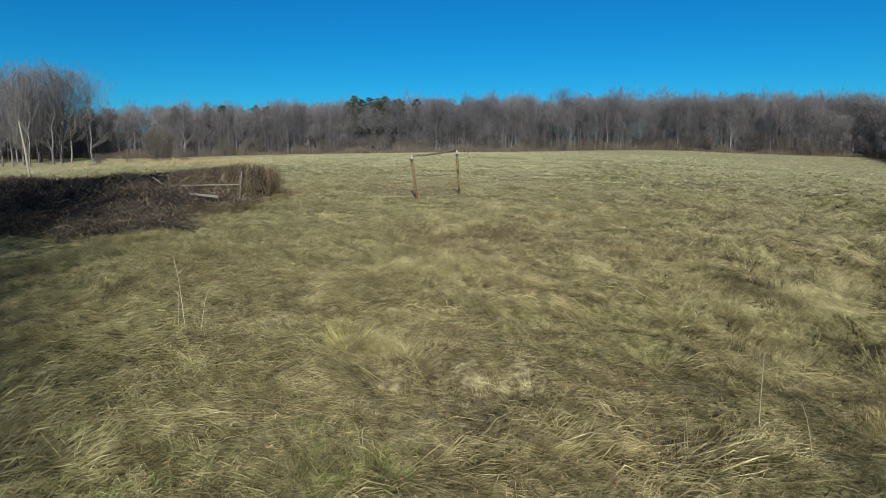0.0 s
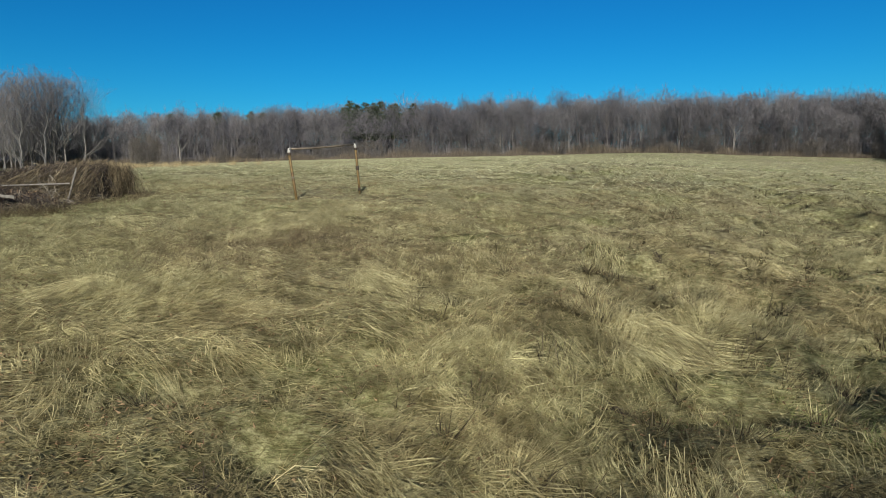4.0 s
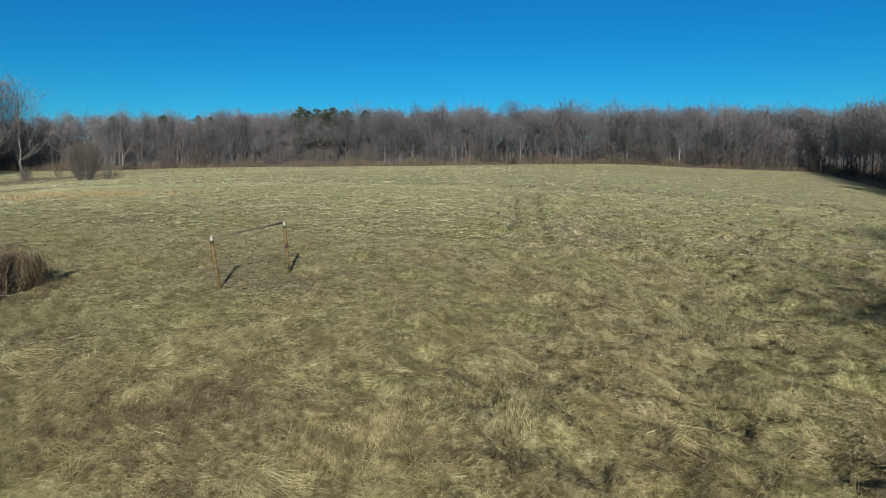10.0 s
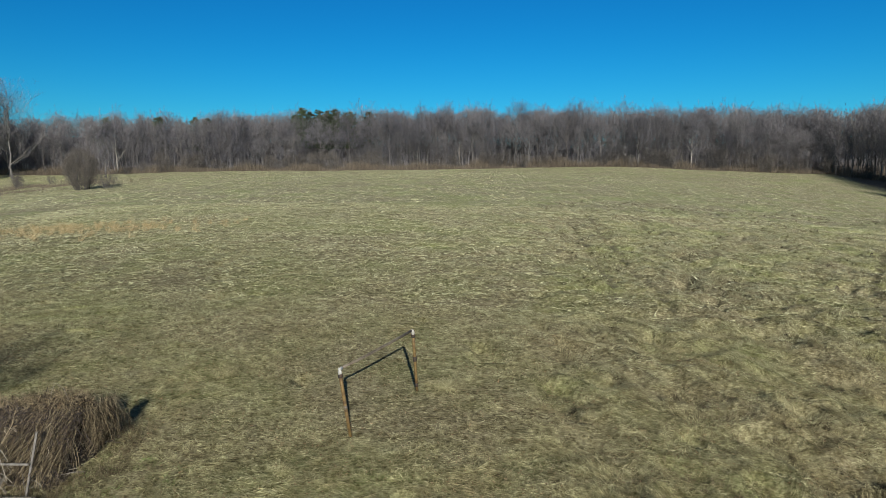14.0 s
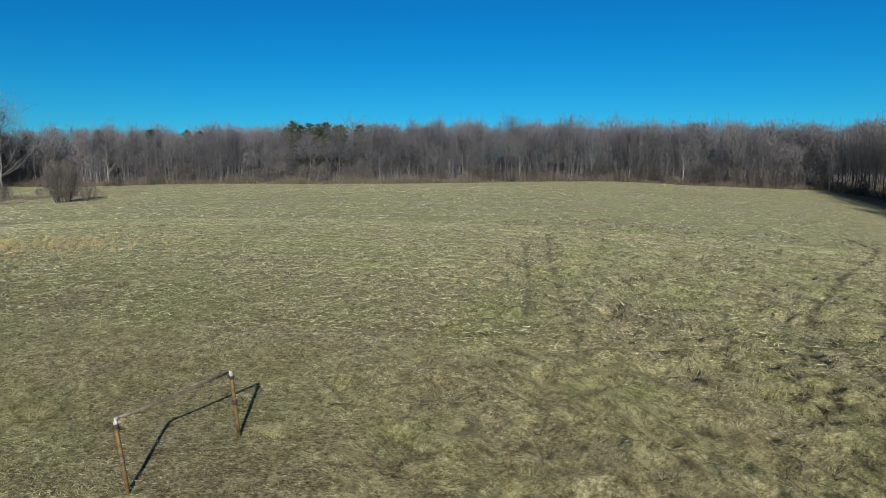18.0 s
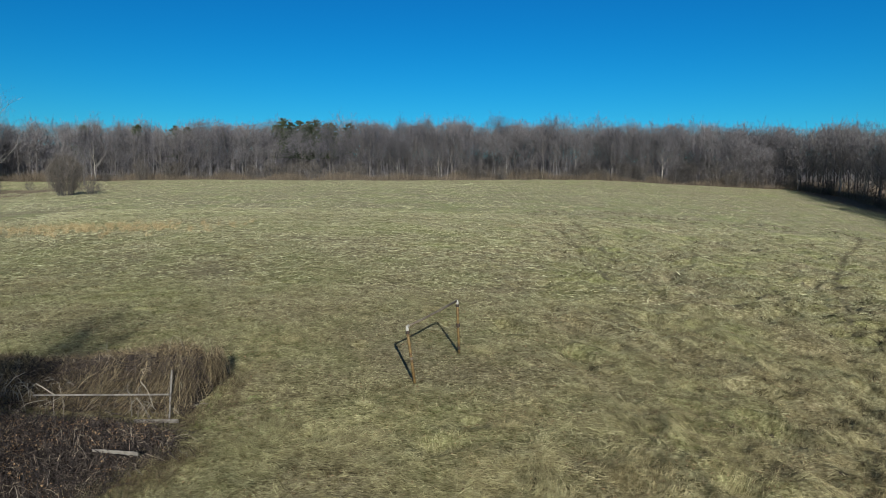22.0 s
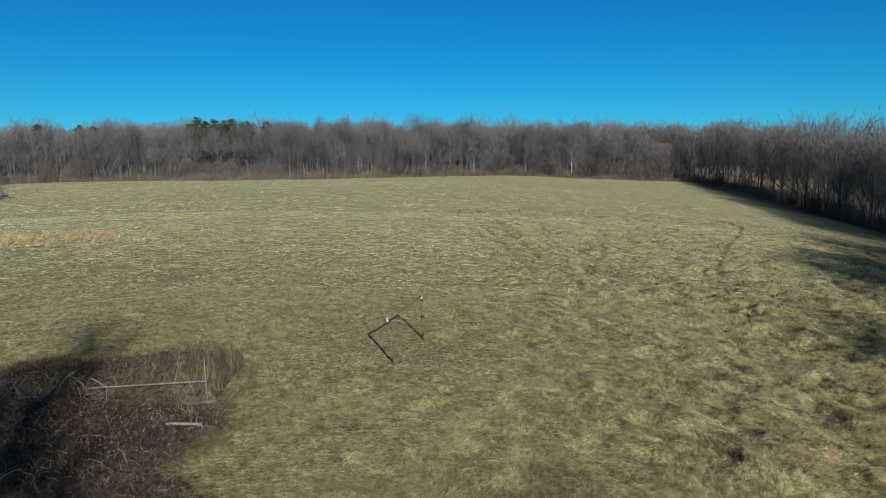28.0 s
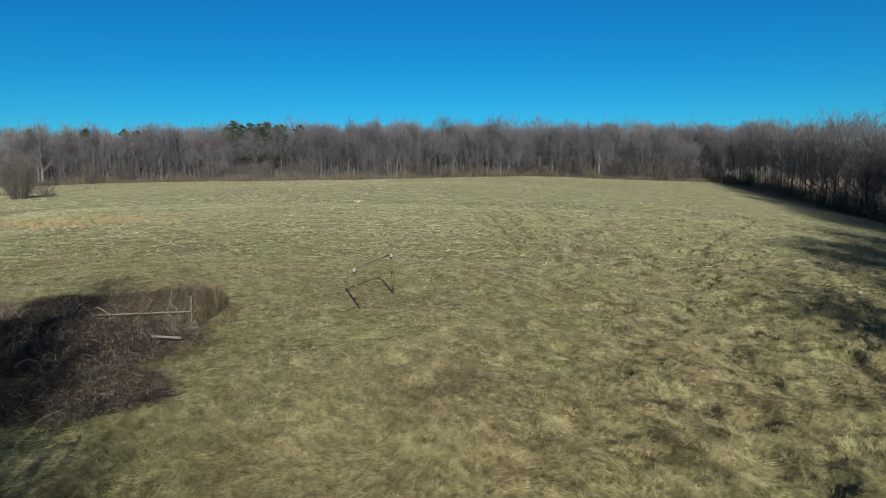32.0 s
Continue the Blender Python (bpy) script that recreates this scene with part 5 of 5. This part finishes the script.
for x, y, s, c in ((2.5, 3.6, 0.85, 130), (2.9, 4.3, 0.7, 90), (10.7, 10.7, 0.8, 110), (17.3, 24.2, 1.0, 120), (18.7, 26.8, 1.0, 120), (17.4, 7.6, 0.9, 150), (16.6, -6.4, 0.8, 150),
                   (3.6, -4.4, 0.7, 130), (3.0, -13.7, 0.75, 180), (1.8, -13.1, 0.7, 160), (2.3, -12.6, 0.6, 150), (3.2, -12.3, 0.6, 150), (2.75, -18.75, 0.7, 200), (9.95, -13.6, 0.8, 230),
                   (9.9, -12.2, 0.7, 190), (1.7, -12.2, 0.6, 140), (-1.5, -16.8, 0.7, 140), (1.6, -6.3, 0.6, 110), (2.7, -3.3, 0.6, 100), (8.2, -12.0, 0.8, 200), (11.3, -12.6, 0.8, 200), (17.2, -0.6, 0.8, 130), (4.8, 9.5, 0.7, 90),
                   (-5.2, 3.5, 0.8, 110), (-7.0, 4.2, 0.8, 110), (10.2, -14.6, 0.7, 190), (8.7, -15.0, 0.6, 190),
                   (3.5, -18.75, 0.8, 420), (3.7, -18.4, 0.7, 260), (11.4, -13.2, 0.8, 240), (9.0, -17.0, 0.7, 280), (8.7, -16.5, 0.6, 200), (9.9, -15.0, 0.8, 280), (7.3, -13.0, 0.6, 170), (3.8, -6.7, 0.65, 130), (2.4, -13.4, 0.7, 170),
                   (3.0, -8.8, 0.6, 120), (3.4, -13.5, 0.6, 140), (6.5, -15.1, 0.6, 170), (15.4, -5.6, 0.8, 200), (13.0, -10.9, 0.6, 150), (3.3, -5.8, 0.5, 110), (-1.3, -2.0, 0.5, 110), (16.4, 7.3, 0.7, 140)):
    tussock(x, y, s, c)


tussock(2.72, -18.75, 0.66, 420, "yellow-green arching grass tussock standing in straw", 0.0075, M_YELLOW)
tussock(2.62, -18.68, 0.5, 200, "yellow-green arching grass tussock standing in straw", 0.0075, M_YELLOW)


def straw_sheaf(x, y, size, turn, count, label="sheaf of long pale straw bent over in the grass"):
    """Long straw that rises from one root and bends over one way."""
    ob = thing("straw_sheaf", (0, 0, 0), label, "grass tussock", "straw sheaves")
    n = count
    across, along = rng.normal(0, 0.24 * size, n), rng.normal(0, 0.14 * size, n)
    a = turn + rng.normal(0, 0.5, n) + 0.9 * across / size
    rx, ry = x - math.sin(turn) * across + math.cos(turn) * along, y + math.cos(turn) * across + math.sin(turn) * along
    reach, tall = size * rng.uniform(0.35, 1.15, n), size * rng.uniform(0.06, 0.34, n)
    t = np.linspace(0, 1, 6)[None]
    out = reach[:, None] * (0.15 * t + 0.85 * t * t)
    px, py = rx[:, None] + np.cos(a)[:, None] * out, ry[:, None] + np.sin(a)[:, None] * out
    pz = land(px, py) + tall[:, None] * np.sin(np.pi * np.clip(0.08 + 0.86 * t ** 0.8, 0, 1)) + rng.normal(0, 0.006, (n, 6))
    part("straw", big_mesh("straw", *ribbons(rng, np.stack([px, py, pz], -1), 0.0042 if y < -9 else 0.007)), M_WISP, ob)
    return ob


for x, y, size, turn, count in ((2.6, -13.9, 0.95, -2.2, 300), (3.5, -13.7, 0.75, -1.7, 180), (4.1, -12.6, 0.7, -0.6, 150), (3.2, -12.6, 0.7, -2.4, 150), (10.5, -14.1, 1.15, 0.1, 620), (10.2, -14.9, 0.9, -0.4, 320),
                                (8.8, -15.6, 0.8, 0.2, 260), (5.6, -15.7, 0.7, -0.3, 170), (3.0, -18.6, 0.8, -1.2, 260), (3.4, -5.3, 0.8, -1.9, 150), (2.0, -6.8, 0.7, -2.5, 120), (-1.4, -8.2, 0.9, 0.3, 150),
                                (0.2, -7.7, 0.7, -0.7, 110), (2.6, -9.1, 0.8, -1.0, 150), (6.1, -12.0, 1.0, 0.2, 330), (12.1, -10.7, 0.9, -0.2, 230), (14.7, 4.6, 0.8, -0.3, 110), (17.0, 7.0, 0.9, -0.5, 120),
                                (9.6, -3.0, 0.8, -0.4, 120), (11.8, -5.2, 0.9, -0.2, 150), (15.6, -2.2, 0.9, -0.3, 150), (12.6, -1.0, 0.8, -0.5, 120), (14.0, -6.0, 0.9, -0.1, 160), (7.2, -6.4, 0.7, -0.8, 110),
                                (16.4, -6.2, 0.9, -0.4, 150), (13.4, -9.0, 0.9, 0.0, 170), (1.9, 3.6, 0.8, 0.6, 120), (2.3, 3.9, 0.7, 0.9, 80)):
    straw_sheaf(x, y, size, turn, count)


def weed_stalk(x, y, tall, turn):
    """A single tall dry stalk with a few side shoots and a drooping tip."""
    ob = thing("weed_stalk", (x, y, ground(x, y)), "single tall pale dry weed stalk standing in grass", "weed", "tall weed stalks")
    cx, cy = math.cos(turn), math.sin(turn)
    spine = [Vector((cx * tall * q, cy * tall * q, tall * z)) for q, z in ((0, -0.05), (0.06, 0.35), (0.13, 0.7), (0.22, 0.95), (0.33, 1.0))]
    V, F = [], []
    tube(V, F, spine, [0.006, 0.005, 0.004, 0.003, 0.0015], 5)
    part("stem", mesh_from("stem", V, F), M_STRAWPALE, ob)
    for k in range(4):
        b0 = spine[1].lerp(spine[3], (k + 0.5) / 4)
        a = turn + 2.4 * k
        V, F = [], []
        tube(V, F, [b0, b0 + Vector((math.cos(a) * 0.1, math.sin(a) * 0.1, 0.09)) * tall, b0 + Vector((math.cos(a) * 0.2, math.sin(a) * 0.2, 0.1)) * tall], [0.003, 0.0025, 0.001], 4)
        part("shoot", mesh_from("shoot", V, F), M_STRAWPALE, ob)
    return ob


for x, y, tall, turn in ((0.17, -18.64, 1.15, 2.6), (0.32, -18.5, 0.7, 0.4), (-0.1, -18.4, 0.55, 1.9), (7.6, -20.3, 0.8, 1.2), (7.9, -20.9, 0.6, 2.8)):
    weed_stalk(x, y, tall, turn)


def dead_weed(x, y, size):
    """A dark clump over a dark soil sheet, which together paint the shade of a small hollow."""
    ob = thing("dead_weed", (0, 0, 0), "dark clump painted as the shade of a grass hollow", "weed", "dark weed clumps")
    a = np.linspace(0, 2 * np.pi, 15)[:-1]
    q = size * 0.3 * (1 + 0.35 * np.sin(2 * a + 7 * x) + 0.25 * np.sin(3 * a + 5 * y) + rng.uniform(-0.12, 0.12, 14))
    px, py = x + 1.25 * q * np.cos(a), y + 0.8 * q * np.sin(a)
    rim = np.stack([px, py, land(px, py) - 0.02], -1)
    ring = np.stack([x + 0.5 * (px - x), y + 0.5 * (py - y), land(x + 0.5 * (px - x), y + 0.5 * (py - y)) + 0.012], -1)
    v = np.concatenate([rim, ring, [[x, y, ground(x, y) + 0.02]]])
    k = np.arange(14)
    j = (k + 1) % 14
    part("soil", big_mesh("soil", v, np.concatenate([np.stack([k, j, j + 14], 1), np.stack([k, j + 14, k + 14], 1), np.stack([k + 14, j + 14, 0 * k + 28], 1)])), M_SOILSHADE, ob, "dark soil sheet deepening the shade in the hollow")
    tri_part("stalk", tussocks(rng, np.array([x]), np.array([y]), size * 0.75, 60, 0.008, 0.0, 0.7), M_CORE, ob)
    tri_part("straw", tussocks(rng, np.array([x + 0.25 * size]), np.array([y + 0.45 * size]), size * 0.9, 50, 0.007, 0.2, 1.1), M_TUFT, ob, "pale straw beside the hollow")
    return ob


for x, y, s in ((18.5, 8.2, 0.4), (16.9, 1.0, 0.5), (17.1, -0.9, 0.5), (14.5, -8.2, 0.5), (15.9, -7.0, 0.45), (11.0, -12.2, 0.4), (10.3, -12.0, 0.3), (-2.8, 0.3, 0.35), (16.3, 6.9, 0.4), (18.2, 3.2, 0.45), (3.3, -5.9, 0.3), (14.7, -11.8, 0.6),
                (15.5, -12.4, 0.45), (14.9, -13.8, 0.35), (14.2, -14.4, 0.3), (4.65, -16.3, 0.3), (6.3, 1.9, 0.35), (11.4, -4.0, 0.4), (9.0, -3.6, 0.35), (9.6, -13.3, 0.4),
                (10.0, -16.0, 0.5), (6.8, -18.2, 0.45), (4.4, -16.0, 0.35), (14.9, -5.8, 0.4), (17.2, -3.9, 0.35), (8.0, -3.6, 0.4), (11.6, -2.1, 0.5), (9.7, -1.25, 0.4), (16.2, 0.55, 0.5), (-2.4, -1.0, 0.3), (-4.1, -4.7, 0.3), (11.4, -8.9, 0.5), (0.95, -22.5, 0.85), (1.5, -22.2, 0.6), (6.6, -21.3, 0.75), (6.45, -20.9, 0.5), (14.5, -11.5, 0.5), (15.0, -7.4, 0.4), (12.9, -7.2, 0.35), (12.6, -5.0, 0.35), (11.0, -11.5, 0.4)):
    dead_weed(x, y, s)
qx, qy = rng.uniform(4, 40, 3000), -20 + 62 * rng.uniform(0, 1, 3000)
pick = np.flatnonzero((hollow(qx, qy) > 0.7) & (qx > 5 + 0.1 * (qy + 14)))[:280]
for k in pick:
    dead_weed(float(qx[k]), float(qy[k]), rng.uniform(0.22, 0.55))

x, y = rng.uniform(-12, -2.5, 9000), rng.uniform(-14, 2.5, 9000)
h = np.maximum(hedge_height(x, y), bank_height(x, y))
near = np.max([np.maximum(hedge_height(x + q * math.cos(a), y + q * math.sin(a)), bank_height(x + q * math.cos(a), y + q * math.sin(a))) for q in (0.5, 1.1) for a in (0.5, 2.0, 3.6, 5.2)], 0)
ok = (h < 0.3) & (near > 0.15) & (vnoise(x, y, 1.3, 42) > rng.uniform(0.2, 0.75, len(x)))
x, y = x[ok][:900], y[ok][:900]
tagged(tri_part("withered_weeds", tussocks(rng, x, y, rng.uniform(0.2, 0.6, len(x)), 22, 0.008, 0.4, 1.4), M_WITHER), "withered brown weeds fringing the brambles", "weeds", kind="stuff")

x, y = rng.uniform(-13, -3.6, 1500), rng.uniform(-15, -5, 1500)
ok = (bank_height(x, y) < 0.55) & (np.maximum(scrub_height(x, y), bank_height(x, y)) > 0.02) & (vnoise(x, y, 1.6, 43) > 0.42)
x, y = x[ok][:420], y[ok][:420]
tagged(tri_part("scrub_grass", tussocks(rng, x, y, rng.uniform(0.3, 0.6, len(x)), 30, 0.008, 0.2, 1.2), M_WISP), "straw tufts growing through the bramble scrub", "grass", kind="stuff")

# dark clumps that paint the shade in the gaps between the hummocks
V = []
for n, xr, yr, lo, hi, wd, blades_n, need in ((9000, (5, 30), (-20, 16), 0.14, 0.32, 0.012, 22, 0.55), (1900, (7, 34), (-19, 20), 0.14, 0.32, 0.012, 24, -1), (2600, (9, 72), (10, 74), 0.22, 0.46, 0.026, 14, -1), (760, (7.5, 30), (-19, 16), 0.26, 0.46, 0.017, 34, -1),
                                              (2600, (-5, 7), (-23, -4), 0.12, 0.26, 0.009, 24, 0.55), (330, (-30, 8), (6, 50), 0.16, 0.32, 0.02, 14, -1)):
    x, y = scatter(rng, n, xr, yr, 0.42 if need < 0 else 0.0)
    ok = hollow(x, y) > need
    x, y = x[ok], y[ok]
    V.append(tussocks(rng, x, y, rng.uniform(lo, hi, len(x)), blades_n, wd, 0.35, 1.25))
tagged(tri_part("rotted_weeds", np.concatenate(V), M_GAPSHADE), "small dark clumps painted as shade between hummocks", "weeds", kind="stuff")

V = []
for hx, hy, hr, n in ((3.2, -9.8, 1.3, 420), (2.8, -12.2, 1.0, 90), (8.3, -1.3, 1.5, 170), (6.6, -8.6, 1.9, 200), (9.6, -5.6, 1.6, 120), (11.5, 3.0, 1.5, 110)):
    x, y = rng.normal(hx, hr, n), rng.normal(hy, hr * 0.8, n)
    V.append(tussocks(rng, x, y, rng.uniform(0.16, 0.42, n), 26, 0.008, 0.3, 1.3))
tagged(tri_part("dead_herbs", np.concatenate(V), M_WITHER), "low withered brown herbs in the straw", "weeds", kind="stuff")

# trees standing behind the start of the walk and beside it, whose shade lies over the brambles and the lower field
for x, y, t in ((-1.0, -47, 0.75), (-12, -40, 0.72), (-16, -38, 0.7), (-19, -44, 0.8), (3.0, -40, 0.55), (0.5, -42, 0.6), (0.0, -41, 0.68), (-3.5, -43, 0.8),
                (-8, -35, 0.55), (-12, -35, 0.6), (-1.8, -37, 0.55), (-9.5, -36.5, 0.7)):
    plant(x, y, size=t)
for x, y, t in ((-0.6, -38.5, 0.72), (1.4, -39, 0.6), (21.5, -47, 0.9), (23.5, -48, 0.9), (17, -54, 0.9), (19, -47.5, 0.9), (18, -45.5, 0.8)):
    plant(x, y, size=t, thin=True)
for i, (x, y, t) in enumerate(((-4.2, -36, 1.1), (-4.9, -35.2, 0.93), (-7.6, -38, 0.86))):
    ob = place_tree(WOOD[i], x, y, t, 40 * i, "tall narrow leafless tree behind the start of the field", "tree", "woods round the field")
    ob.scale = (0.66, 0.66, t)
NEAR_EDGE = [(28, -31), (38, -20), (51, 2), (62, 22), (76, 40)]
for (ax, ay), (bx, by) in zip(NEAR_EDGE, NEAR_EDGE[1:]):
    for i in range(18):
        f, deep = (i + rw.random()) / 18, 15 * rw.random() ** 1.3
        plant(ax + (bx - ax) * f + deep * 0.9, ay + (by - ay) * f - deep * 0.45, size=rw.uniform(0.8, 1.1), thin=i % 6 > 0 or ay < -25)
